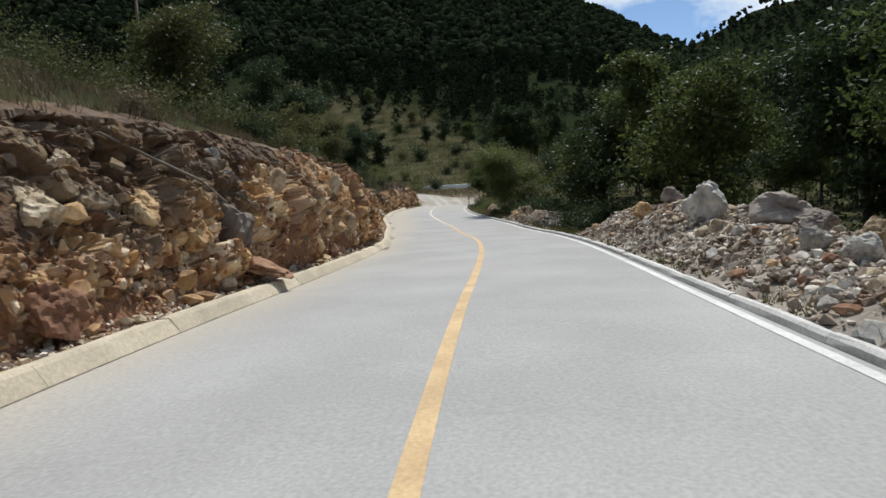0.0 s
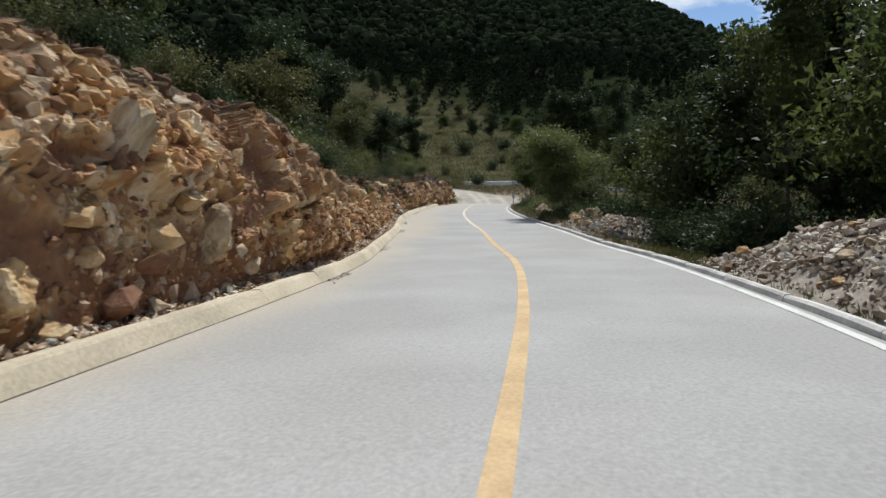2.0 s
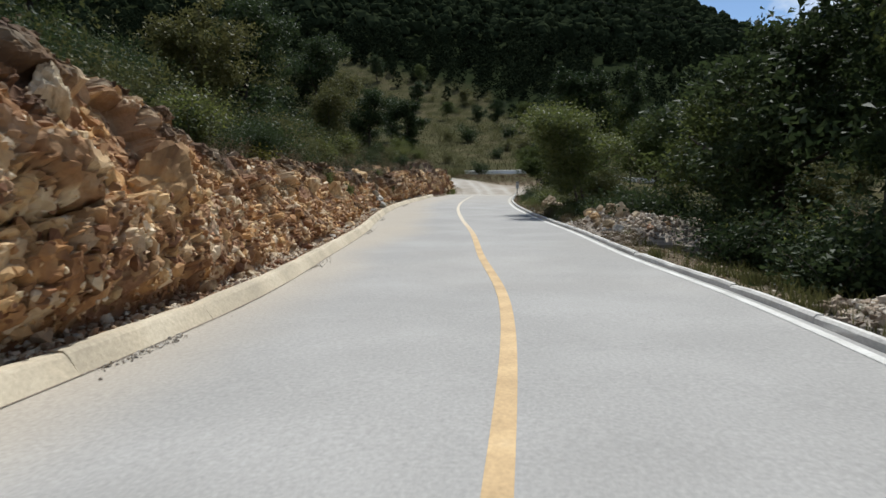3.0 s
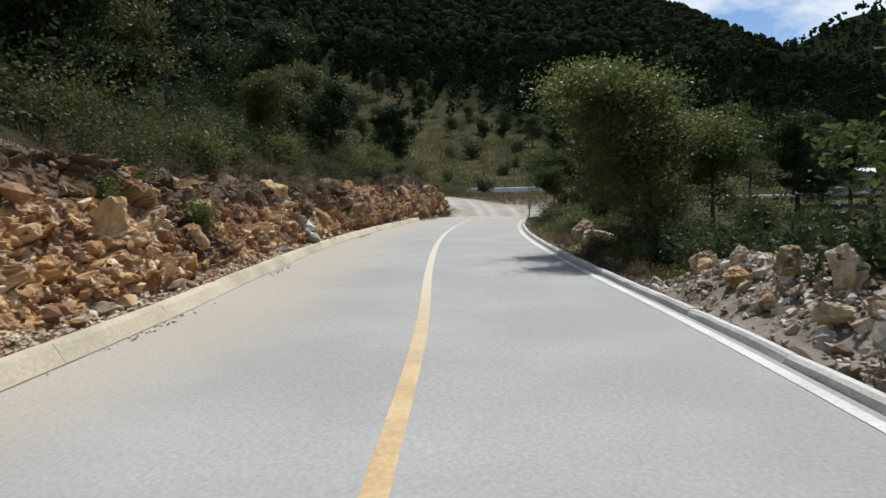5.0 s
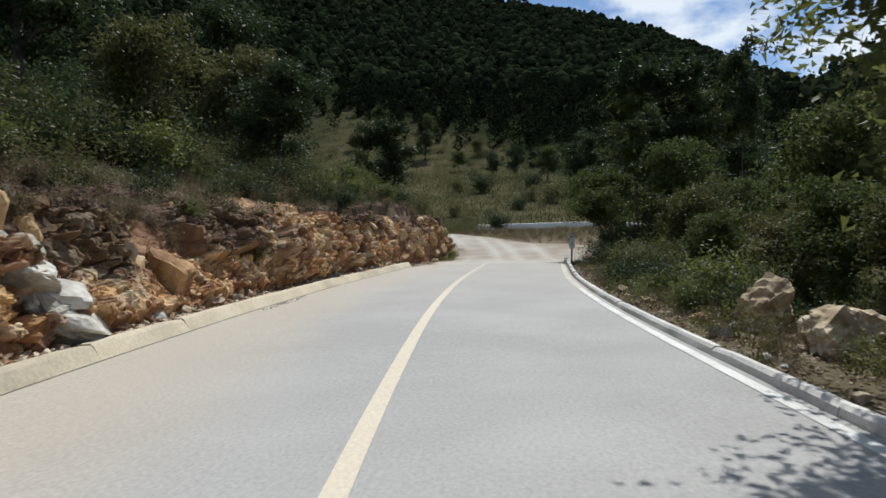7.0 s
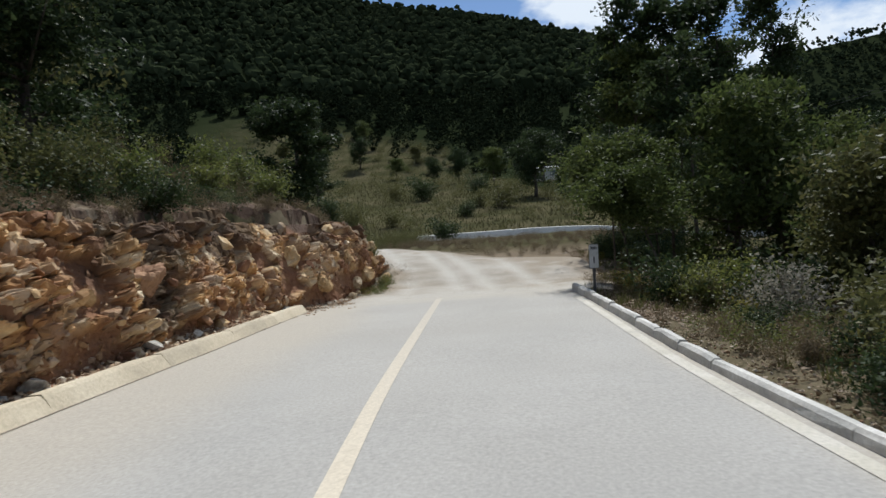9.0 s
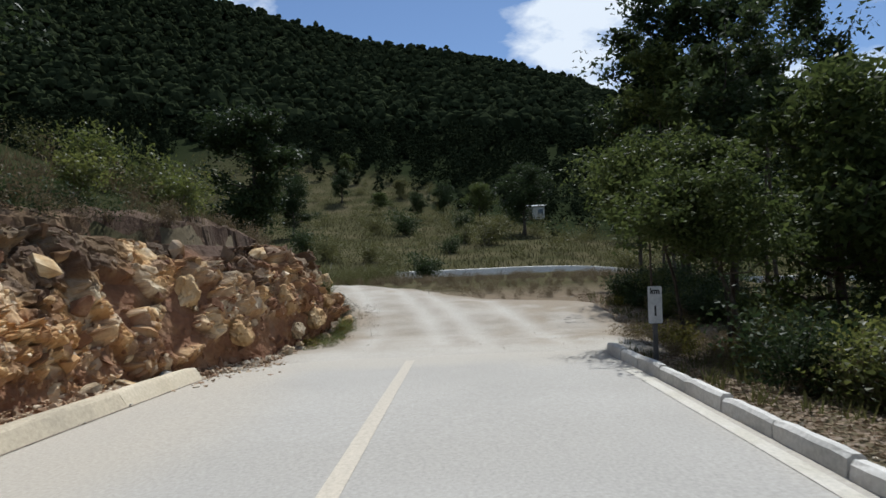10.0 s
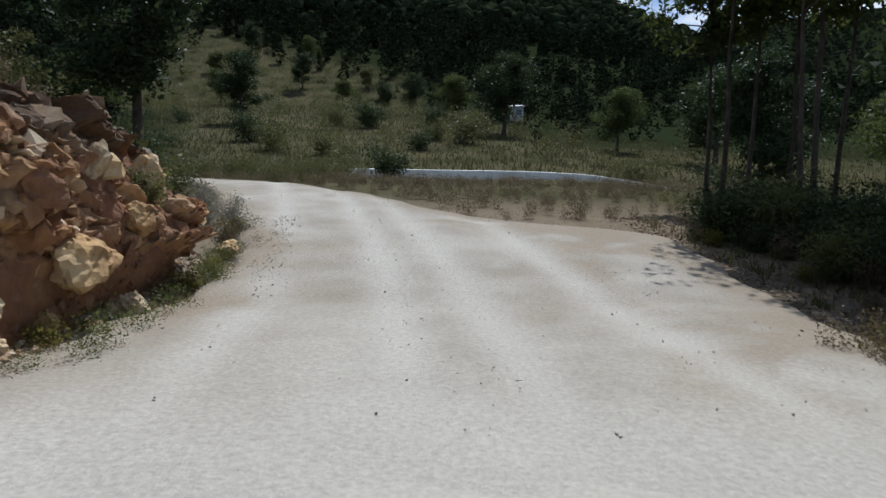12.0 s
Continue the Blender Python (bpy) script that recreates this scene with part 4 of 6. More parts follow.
# trees across the fields ahead
for proto, x, y, size in (
        (B_DARK, -0.6, 110.6, 1.5), (B_OLIVE, 15, 114, 1.4), (T_BROAD, 27, 104, 1.1), (T_DARK, 24, 116, 1.2), (B_OLIVE, -6, 128, 1.5), (B_DARK, -14, 138, 2.2), (B_OLIVE, -11, 131, 1.6), (B_DARK, 1.5, 133, 1.5), (T_BROAD, -26, 130, 1.0), (B_OLIVE, 6, 140, 2.4), (B_OLIVE, 3.5, 143, 1.7),
        (T_BROAD, 25, 150, 1.1), (T_DARK, 31, 138, 1.3), (T_DARK, 12, 152, 1.2), (B_DARK, -4, 158, 2.6), (B_OLIVE, -8, 161, 2.0), (B_DARK, 4, 165, 2.4), (T_BROAD, -34, 150, 1.2), (T_DARK, -20, 160, 1.0), (T_DARK, 26, 90, 1.0), (T_BROAD, 34, 98, 1.1), (T_DARK, 40, 118, 1.3)):
    plant(proto, x, y, size, random.uniform(0, 6.28))
# trees and thickets farther up the slope
for proto, x, y, size in (
        (T_BROAD, -34, 205, 1.0), (T_DARK, -22, 228, 0.9), (T_OLIVE, -44, 240, 1.1), (T_BROAD, -12, 215, 0.8), (T_DARK, -40, 262, 1.0), (T_BROAD, -24, 258, 0.9), (T_OLIVE, -8, 232, 0.9), (T_DARK, 2, 190, 0.8), (T_BROAD, 8, 178, 0.9), (T_DARK, -3, 196, 0.7),
        (T_BROAD, 30, 70, 1.1), (T_DARK, 36, 58, 1.2), (T_BROAD, 28, 50, 1.0), (T_DARK, 26, 30, 1.1), (T_BROAD, 24, 14, 1.1)):
    plant(proto, x, y, size, random.uniform(0, 6.28))


# more trees down the valley side
for n in range(26):
    y = -4 + 4.1 * n + random.uniform(-1.5, 1.5)
    plant(random.choice((T_BROAD, T_DARK, T_OLIVE)), random.uniform(17, 44), y, random.uniform(0.7, 1.1), random.uniform(0, 6.28))


def scatter(count, protos, region, sizes, clear=None):
    """Shrubs at random places within a stretch of the plan."""
    made = 0
    while made < count:
        x, y = region()
        if clear and clear(x, y):
            continue
        plant(random.choice(protos), x, y, random.uniform(*sizes), random.uniform(0, 6.28))
        made += 1


def beside(a, b, y0, y1):
    def pick():
        y = random.uniform(y0, y1)
        return float(mid(min(y, 74))) + random.uniform(a, b), y
    return pick


def above_cut(a, b, y0, y1):
    def pick():
        y = random.uniform(y0, y1)
        return float(toe(y)) - 0.3 - 0.6 * float(cut_height(y)) - random.uniform(a, b), y
    return pick


scatter(34, (B_GREEN, B_DARK, B_DARK), beside(4.9, 9.5, 27, 46), (0.7, 1.2))
scatter(60, (B_GREEN, B_DARK, B_OLIVE, B_DRY, B_DRY, B_OLIVE), beside(4.7, 11, 46, 67), (0.35, 0.95), lambda x, y: abs(y - 52.5) < 2.4 and x < 5.9)
scatter(12, (B_DARK, B_DARK, B_GREEN), beside(4.9, 7.0, 42, 50), (0.7, 1.0))
scatter(12, (B_GREEN, B_DARK, B_DRY), beside(4.4, 5.4, 46, 66), (0.35, 0.55))
scatter(26, (B_DARK, B_DRY, B_GREEN, B_DARK), beside(3.9, 5.0, 44, 66), (0.3, 0.6), lambda x, y: abs(y - 52.3) < 2.3)
scatter(34, (B_DARK, B_DRY, B_YELLOW, B_GREEN, B_DARK), beside(4.7, 8.5, 62, 75), (0.45, 0.95))
scatter(16, (B_DARK, B_DRY, B_DARK), beside(8.6, 13.5, 78, 90), (0.45, 0.75))
scatter(9, (B_DARK, B_DARK, B_DRY), lambda: (random.uniform(6.6, 8.6), random.uniform(79.5, 84.5)), (0.6, 0.85))
scatter(16, (B_DARK, B_DARK, B_GREEN), lambda: (random.uniform(6.3, 9.0), random.uniform(80.5, 87.0)), (0.5, 1.0))
scatter(14, (B_DRY, B_DARK, B_DRY, B_YELLOW), lambda: (random.uniform(5.7, 7.4), random.uniform(76.0, 86.0)), (0.3, 0.5))
scatter(14, (B_DRY, B_DARK, B_OLIVE), above_cut(0.4, 3.0, 0, 30), (0.5, 0.9))
scatter(36, (B_OLIVE, B_GREEN, B_DARK, B_DRY, B_DARK), above_cut(0.2, 3.0, 28, 84), (0.55, 1.1))
scatter(14, (B_OLIVE, B_DRY, B_DRY), lambda: (random.uniform(-8.5, -3.9), random.uniform(86.2, 90.0)), (0.5, 0.85), lambda x, y: x > np.interp(y, (86, 89, 92), (-3.3, -4.1, -5.2)) - 0.5)


def dirt_right(y):
    return np.interp(y, (84.6, 85.6, 86.4, 88.5, 91, 92.7, 94, 98, 102, 106), (4.9, 4.2, 2.4, 0.5, -0.7, -2.2, -3.6, -7.4, -11.5, -17))


def brush(name, proto, count, region, sizes, clear, label, leaves=650):
    """Thickets of the same low shrub, too many to count, as one mesh."""
    fol = next(o for o in proto.children if o.name.startswith("foliage")).data
    every = np.array([w.co for w in fol.vertices]).reshape(-1, 9)
    base = every[np.random.RandomState(5).permutation(len(every))[:leaves]].reshape(-1, 3)
    leaf_faces = np.arange(len(base)).reshape(-1, 3)
    verts, faces, n = [], [], 0
    while n < count:
        x, y = region()
        if clear and clear(x, y):
            continue
        a, k = random.uniform(0, 6.28), random.uniform(*sizes)
        c, s_ = math.cos(a), math.sin(a)
        v = base @ np.array(((c, s_, 0), (-s_, c, 0), (0, 0, random.uniform(0.8, 1.2)))) * k + (x, y, land_at(x, y))
        verts.append(v)
        faces.append(leaf_faces + n * len(base))
        n += 1
    me = mesh_of(name, np.concatenate(verts), np.concatenate(faces), fol.materials[0])
    tagged(new(name, me), label, "brush", kind="stuff")


brush("dry_brush", B_DRY, 420, lambda: (random.uniform(-9, 12), random.uniform(86, 101)), (0.3, 0.6), lambda x, y: x < dirt_right(y) + 0.45 or (y < 87 and x < 5.4), "grey-brown dry brush beyond the dirt road", 420)
brush("slope_brush", B_OLIVE, 90, lambda: (random.uniform(-16, -1.8), random.uniform(96, 111)), (0.4, 0.75), lambda x, y: dirt_right(y) - 4 < x < dirt_right(y) + 0.9, "olive-green low brush beyond the dirt road")
brush("verge_weeds", B_DRY, 240, beside(3.6, 5.6, 34, 67), (0.22, 0.5), None, "dry brown weeds crowding the kerb", 300)
brush("verge_shoots", B_GREEN, 110, beside(3.7, 5.6, 34, 67), (0.2, 0.45), None, "small green shoots among dry weeds", 300)
brush("kerb_end_weeds", B_DRY, 90, lambda: (random.uniform(4.0, 6.4), random.uniform(69.5, 78.5)), (0.25, 0.6), None, "dry brown weeds behind the end of the kerb", 300)
brush("kerb_end_shoots", B_YELLOW, 26, lambda: (random.uniform(4.2, 6.2), random.uniform(70.5, 78.0)), (0.3, 0.7), None, "yellow-green shoots behind the end of the kerb", 300)
brush("corner_weeds", B_GREEN, 46, lambda: (lambda y: (float(toe(y)) + random.uniform(-0.1, 0.4), y))(random.uniform(76.6, 83.5)), (0.12, 0.34), None, "small grey-green weeds along the foot of the cut", 220)
brush("corner_dry_weeds", B_DRY, 46, lambda: (lambda y: (float(toe(y)) + random.uniform(-0.1, 0.55), y))(random.uniform(76.6, 84.5)), (0.14, 0.32), None, "dry weeds along the foot of the cut", 220)
brush("lip_brush", B_OLIVE, 130, above_cut(0.8, 6.0, -2, 84), (0.5, 1.0), None, "olive-green shrubs above the rock cut")
brush("verge_brush", B_DARK, 60, beside(7.0, 13, 2, 67), (0.5, 0.85), None, "dark green undergrowth on the valley side")
brush("valley_brush", B_DARK, 150, lambda: (random.uniform(11, 48), random.uniform(-6, 108)), (0.7, 1.5), None, "dark green scrub down the valley side", 400)
brush("valley_dry_brush", B_DRY, 130, lambda: (random.uniform(9, 48), random.uniform(-6, 108)), (0.8, 1.5), None, "dry brown scrub down the valley side", 350)
brush("hillside_brush", B_DARK, 150, above_cut(3.5, 20, 26, 90), (0.8, 1.5), None, "dark green thicket on the hillside above the cut")
brush("corner_brush", B_DARK, 90, lambda: (random.uniform(-50, -9), random.uniform(96, 165)), (0.8, 1.7), lambda x, y: x > -0.3 * (y - 72), "dark green thicket behind the corner of the cut")
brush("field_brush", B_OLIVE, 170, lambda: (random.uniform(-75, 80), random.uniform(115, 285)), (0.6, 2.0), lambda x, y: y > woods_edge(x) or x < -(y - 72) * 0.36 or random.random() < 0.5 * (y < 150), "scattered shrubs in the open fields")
brush("slope_scrub", B_DRY, 150, above_cut(0.2, 9.0, 26, 82), (0.5, 1.0), None, "grey-brown dry scrub above the cut", 400)
brush("lip_scrub", B_DARK, 150, lambda: (lambda p: (float(p[0]), float(p[1])))(face_point(random.uniform(26, 74), 1.0 + random.uniform(-0.06, 0.4))), (0.3, 0.65), None, "dark scrub along the lip of the cut", 420)
brush("cut_brush", B_DRY, 170, lambda: (lambda p: (float(p[0]), float(p[1])))(face_point(random.uniform(34, 84), 1.0 + random.uniform(0.0, 0.3))), (0.35, 0.6), None, "dry brush hanging over the lip of the cut", 420)
for bx, by, size in ((-6.2, 84.6, 1.3), (-7.6, 85.6, 1.5), (-6.6, 86.8, 1.4), (-8.4, 83.0, 1.5)):
    plant(B_OLIVE, bx, by, size, by)
for bx, by, size in ((4.75, 66.3, 1.0), (5.5, 65.2, 1.1), (5.1, 67.6, 0.9)):
    plant(B_GREY, bx, by, size, bx)
for bx, by, size in ((5.6, 70.4, 1.1), (6.2, 71.6, 1.2), (5.2, 73.2, 0.9), (4.7, 75.5, 0.8)):
    plant(B_YELLOW, bx, by, size, by)
for x, y, size in ((-5.0, 34.0, 1.2), (-5.3, 36.3, 1.3), (-2.9, 77.6, 0.45), (-2.6, 80.6, 0.5), (-2.55, 81.6, 0.4), (-3.1, 84.9, 0.5)):
    plant(B_YELLOW, x, y, size, x * 9)
for x, y, size in ((-2.9, 83.6, 0.6), (-2.95, 85.0, 0.75), (-3.5, 86.2, 0.8), (-4.1, 87.0, 0.8), (-3.7, 85.4, 0.7), (-4.6, 88.2, 0.9), (-3.6, 82.6, 0.5)):
    plant(B_GREY if y > 84 else B_DRY, x, y, size * (0.7 if y > 84 else 1.0), x * 7)
# shrubs rooted in ledges of the cut
for s, v, size in ((49.0, 0.8, 0.5), (47.5, 0.75, 0.45), (56.5, 0.78, 0.5), (63.0, 0.72, 0.5), (53.2, 0.85, 0.5), (33.0, 0.55, 0.5), (40.5, 0.6, 0.5), (44.0, 0.45, 0.45), (55.5, 0.55, 0.5), (58.2, 0.35, 0.45), (67.5, 0.5, 0.5), (75.5, 0.5, 0.5), (80.0, 0.62, 0.4)):
    px, py, pz = face_point(s, v, -0.02)
    plant(B_DRY if int(s) % 2 else B_GREEN, float(px), float(py), size, s, float(pz) - 0.08)
for n in range(20):
    s, v = random.uniform(51.8, 59.5), random.uniform(0.62, 0.98)
    px, py, pz = face_point(s, v, 0.0)
    plant(B_DRY, float(px), float(py), random.uniform(0.35, 0.6), s, float(pz) - 0.08)
for proto in PROTOS:
    remove_thing(proto)


def stuff(name, verts, faces, mat, label, category):
    return tagged(new(name, mesh_of(name, verts, faces, mat)), label, category, kind="stuff")


def blades(places, height, rnd, width=0.012):
    """Thin grass blades standing at the given places."""
    p = np.asarray(places, float)
    n = len(p)
    a = rnd.uniform(0, 2 * np.pi, n)
    side = np.stack([np.cos(a), np.sin(a), 0 * a], 1) * width
    h = height * rnd.uniform(0.5, 1.3, n)
    tip = p + np.stack([rnd.normal(0, 0.35, n) * h, rnd.normal(0, 0.35, n) * h, h], 1)
    verts = np.stack([p - side, p + side, tip], 1).reshape(-1, 3)
    return verts, np.arange(3 * n).reshape(n, 3)


def build_grass():
    rnd = np.random.RandomState(31)

    def sown(n, off0, off1, y0, y1, tufts):
        ty, to = rnd.uniform(y0, y1, tufts), rnd.uniform(off0, off1, tufts)
        k = rnd.randint(0, tufts, n)
        y = ty[k] + rnd.normal(0, 0.10, n)
        x = mid(np.clip(y, -60, 74)) + flare(y) + to[k] + np.abs(rnd.normal(0, 0.12, n))
        return np.stack([x, y, land(x, y) - 0.01], 1)
    zones = np.concatenate([sown(9000, 3.5, 7.5, 24, 76, 500), sown(4000, 3.45, 4.2, -2, 30, 160), sown(3000, 7.6, 12, 76, 95, 150), sown(1500, 5.6, 8, 76, 87, 120)])
    v, f = blades(zones, 0.22, rnd)
    stuff("grass", v, f, M_LEAF_OLIVE, "tufts of half-dry grass along the road edge", "grass")
    s = rnd.uniform(-4, 84, 700)
    d = rnd.uniform(0.3, 5.0, 700)
    k = rnd.randint(0, 700, 16000)
    y = s[k] + rnd.normal(0, 0.12, 16000)
    x = toe(y) - 0.3 - 0.6 * cut_height(y) - d[k] + rnd.normal(0, 0.12, 16000)
    v, f = blades(np.stack([x, y, land(x, y)], 1), 0.30, rnd)
    stuff("dry_grass", v, f, M_LEAF_DRY, "dry straw-coloured grass above the rock cut", "grass")
    # open fields ahead
    n = 56000
    y = 113 + 180 * rnd.uniform(0, 1, n) ** 1.5
    x = rnd.uniform(-80, 90, n)
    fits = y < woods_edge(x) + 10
    x, y, n = x[fits], y[fits], int(fits.sum())
    v, f = blades(np.stack([x, y, land(x, y)], 1), 0.5, rnd, 0.06)
    stuff("field_grass", v, f, M_LEAF_FIELD, "pale grass of the open fields", "grass")


build_grass()


def build_woods():
    """Woods on the mountains, too many and too far to count."""
    rnd = np.random.RandomState(41)
    pts = []
    n = 10000
    y = 150 + 440 * rnd.uniform(0, 1, n) ** 0.75
    x = rnd.uniform(-420, 330, n) * (0.35 + 0.65 * y / 590)
    pts.append(np.stack([x, y], 1))
    n = 900                                         # along the near crest
    x = rnd.uniform(-330, 260, n)
    pts.append(np.stack([x, 570 + rnd.normal(0, 10, n)], 1))
    n = 2600                                        # far mountain
    x = rnd.uniform(150, 800, n)
    pts.append(np.stack([x, rnd.uniform(760, 1010, n)], 1))
    n = 1500                                        # uphill side
    pts.append(np.stack([rnd.uniform(-140, -26, n), rnd.uniform(-60, 170, n)], 1))
    n = 1100                                        # valley side
    pts.append(np.stack([rnd.uniform(60, 300, n), rnd.uniform(-40, 260, n)], 1))
    p = np.concatenate(pts)
    keep = (fractal(p[:, 0], p[:, 1], 60, 51) > -0.30) | (p[:, 1] > 300)
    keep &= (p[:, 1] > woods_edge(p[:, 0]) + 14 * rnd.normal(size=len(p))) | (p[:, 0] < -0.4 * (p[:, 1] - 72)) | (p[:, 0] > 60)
    p = p[keep]
    z = land(p[:, 0], p[:, 1])
    # the nearest trees are loose clusters of leafy sprays
    close = (p[:, 1] < 330) & (p[:, 1] > 150) & (np.abs(p[:, 0]) < 170) | (p[:, 1] <= 150) & (np.abs(p[:, 0]) < 75)
    q, zq = p[close], z[close]
    h = rnd.uniform(3.5, 8, len(q))
    each = 150
    t = rnd.uniform(0.04, 1, (len(q), each))
    w = h[:, None] * 0.46 * np.sqrt(1.05 - t) * np.minimum(1, t * 3)
    a = rnd.uniform(0, 6.283, t.shape)
    d = np.sqrt(rnd.uniform(0.1, 1, t.shape)) * w * rnd.uniform(0.7, 1.25, t.shape)
    spray = np.stack([q[:, :1] + np.cos(a) * d, q[:, 1:2] + np.sin(a) * d, zq[:, None] + t * h[:, None]], -1).reshape(-1, 3)
    v, f = leaf_cards(spray, 0.0021 * (spray[:, 1:2] - 20), rnd)
    stuff("near_woods", v, f, M_WOODS, "dark scrubby woods at the foot of the mountain", "woods")
    p, z = p[~close], z[~close]
    # the others: three uneven lumps of foliage each
    ico = bmesh.new()
    bmesh.ops.create_icosphere(ico, subdivisions=1, radius=1)
    ball = np.array([w.co for w in ico.verts])
    tri = np.array([[w.index for w in q.verts] for q in ico.faces])
    ico.free()
    n, lumps = len(p), 2
    h = rnd.uniform(5, 11, (n, 1)) * np.clip(np.hypot(p[:, :1], p[:, 1:]) / 250.0, 0.7, 1.0)
    h = h * np.where((p[:, 1:2] > 545) & (p[:, 1:2] < 620), 0.95, 1.0)
    u = np.array([0.42, 0.75])[None] + rnd.uniform(-0.1, 0.1, (n, lumps))
    r = h * np.array([0.31, 0.22])[None] * rnd.uniform(0.7, 1.2, (n, lumps))
    c = np.stack([p[:, :1] + rnd.normal(0, 0.13, (n, lumps)) * h, p[:, 1:2] + rnd.normal(0, 0.13, (n, lumps)) * h, z[:, None] + u * h], -1)
    shape = rnd.uniform(0.6, 1.35, (n, lumps, len(ball), 1)) * (1, 1, 0.95)
    v = (c[:, :, None] + ball * shape * r[..., None, None]).reshape(-1, 3)
    f = (np.arange(n * lumps)[:, None, None] * len(ball) + tri).reshape(-1, 3)
    stuff("far_woods", v, f, M_WOODS, "dark pine and oak woods covering the mountains", "woods")


build_woods()


# ---- stones ----
random.seed(17)
SQUARE = (50.9, 11.6, 17.75, 54.9)


def set_blocks(blocks):
    """Large blocks standing out of the cut: along, up (0 foot, 1 lip), width, height, kind, label."""
    for s, v, w, h, m, label in blocks:
        px, py, pz = face_point(s, v, 0.04 if label else -0.06)
        rock = random.choice(BIG_ROCKS[m])
        if s in SQUARE:
            rock = square_rock(s, ROCK_MATS[m])
        ob = part("block", rock, None, rock_face, label)
        if s in SQUARE:
            px, py, pz = face_point(s, v, 0.05 if s == 17.75 else -0.07)
            w, h = 0.85 * w, 0.72 * h
        set_pose(ob, float(px), float(py), float(pz), 1.0, random.uniform(-0.4, 0.4), (random.uniform(-0.25, 0.25), 0.35 + random.uniform(-0.2, 0.2)), (w * 0.85, w, h / 0.8))


set_blocks((
    (7.2, 0.50, 0.8, 0.7, 1, "cream weathered block"), (6.6, 0.14, 0.95, 0.8, 2, "red-brown block with a flat face"), (8.6, 0.6, 0.6, 0.5, 0, ""), (8.3, 0.72, 0.4, 0.45, 1, "cream rounded block"), (9.3, 0.5, 0.7, 0.55, 0, "yellow ochre block"),
    (11.6, 0.36, 0.9, 0.85, 3, "grey block with a smooth face"), (11.85, 0.62, 0.65, 0.8, 3, "grey weathered slab"), (12.0, 0.14, 1.6, 0.3, 2, "flat red-brown ledge"), (10.3, 0.34, 0.8, 0.6, 0, "yellow ochre block"),
))
set_blocks((
    (12.1, 0.76, 0.5, 0.7, 4, "grey-white weathered slab"), (13.9, 0.64, 0.65, 0.6, 1, "cream and ochre block"), (15.9, 0.76, 0.5, 0.6, 0, ""),
    (13.8, 0.72, 0.6, 0.6, 0, ""), (14.9, 0.3, 0.6, 0.55, 3, ""), (15.8, 0.45, 0.5, 0.5, 0, ""), (17.75, 0.53, 0.45, 1.3, 1, "pale upright slab"),
    (19.5, 0.24, 0.8, 0.8, 1, "cream block"), (16.3, 0.2, 0.7, 0.5, 0, ""), (20.5, 0.6, 0.6, 0.6, 0, ""), (22.0, 0.5, 0.7, 0.55, 2, ""),
    (23.6, 0.72, 0.45, 0.9, 1, "pale upright slab"),
))
set_blocks((
    (25.0, 0.45, 0.9, 1.1, 0, "large ochre block"), (26.8, 0.4, 0.8, 0.7, 0, ""), (29.0, 0.5, 0.6, 0.5, 2, ""), (37.5, 0.6, 0.9, 0.9, 0, ""),
    (40.2, 0.45, 0.8, 1.0, 0, ""), (43.5, 0.35, 0.7, 0.6, 0, ""), (46.5, 0.6, 0.6, 0.5, 2, ""), (49.8, 0.8, 0.7, 0.4, 1, ""),
))
# pale limestone slabs stacked one over another, stepping out towards the foot
for n in range(12):
    s, v = 51.2 + 0.45 * n / 11 + random.uniform(-0.2, 0.2), 0.66 - 0.60 * n / 11
    px, py, pz = face_point(s, v, 0.02 + 0.10 * n / 11 + random.uniform(-0.04, 0.04))
    w, h = random.uniform(0.7, 1.0) + 0.15 * n / 11, random.uniform(0.40, 0.60)
    ob = part("block", craggy_rock(51 + n, M_ROCK_WHITE, 0.8, 4, 9, 0.3), None, rock_face, "white-grey stacked limestone")
    set_pose(ob, float(px), float(py), float(pz), 1.0, random.uniform(-0.35, 0.35), (random.uniform(-0.5, 0.2), 0.25 + random.uniform(-0.3, 0.3)), (w * 0.9, w, h))
set_blocks((
    (50.9, 0.84, 0.85, 0.8, 0, "cream and orange flat-faced slab"), (50.2, 0.95, 0.3, 0.3, 4, ""), (51.9, 0.75, 0.55, 0.5, 0, ""), (54.9, 0.3, 1.0, 0.8, 0, "square ochre block with a pale edge"), (57.0, 0.3, 0.5, 0.45, 0, ""),
    (58.0, 0.35, 0.4, 0.6, 0, ""), (60.5, 0.4, 0.8, 0.75, 2, ""), (61.8, 0.55, 0.9, 0.8, 0, ""),
))
set_blocks((
    (66.5, 0.5, 0.7, 0.7, 2, ""), (68.9, 0.3, 0.8, 0.6, 1, ""), (73.5, 0.55, 0.7, 0.7, 0, ""), (76.5, 0.5, 0.9, 0.9, 0, ""),
    (78.3, 0.30, 0.95, 0.7, 0, "large tan block"), (78.9, 0.66, 0.5, 0.6, 1, ""), (74.4, 0.3, 0.8, 0.6, 0, "tan broken block"),
    (77.3, 0.78, 0.7, 0.5, 0, "tan broken block"), (77.7, 0.55, 0.7, 0.6, 2, "red-brown block"), (76.9, 0.2, 0.6, 0.45, 1, "cream block"),
))
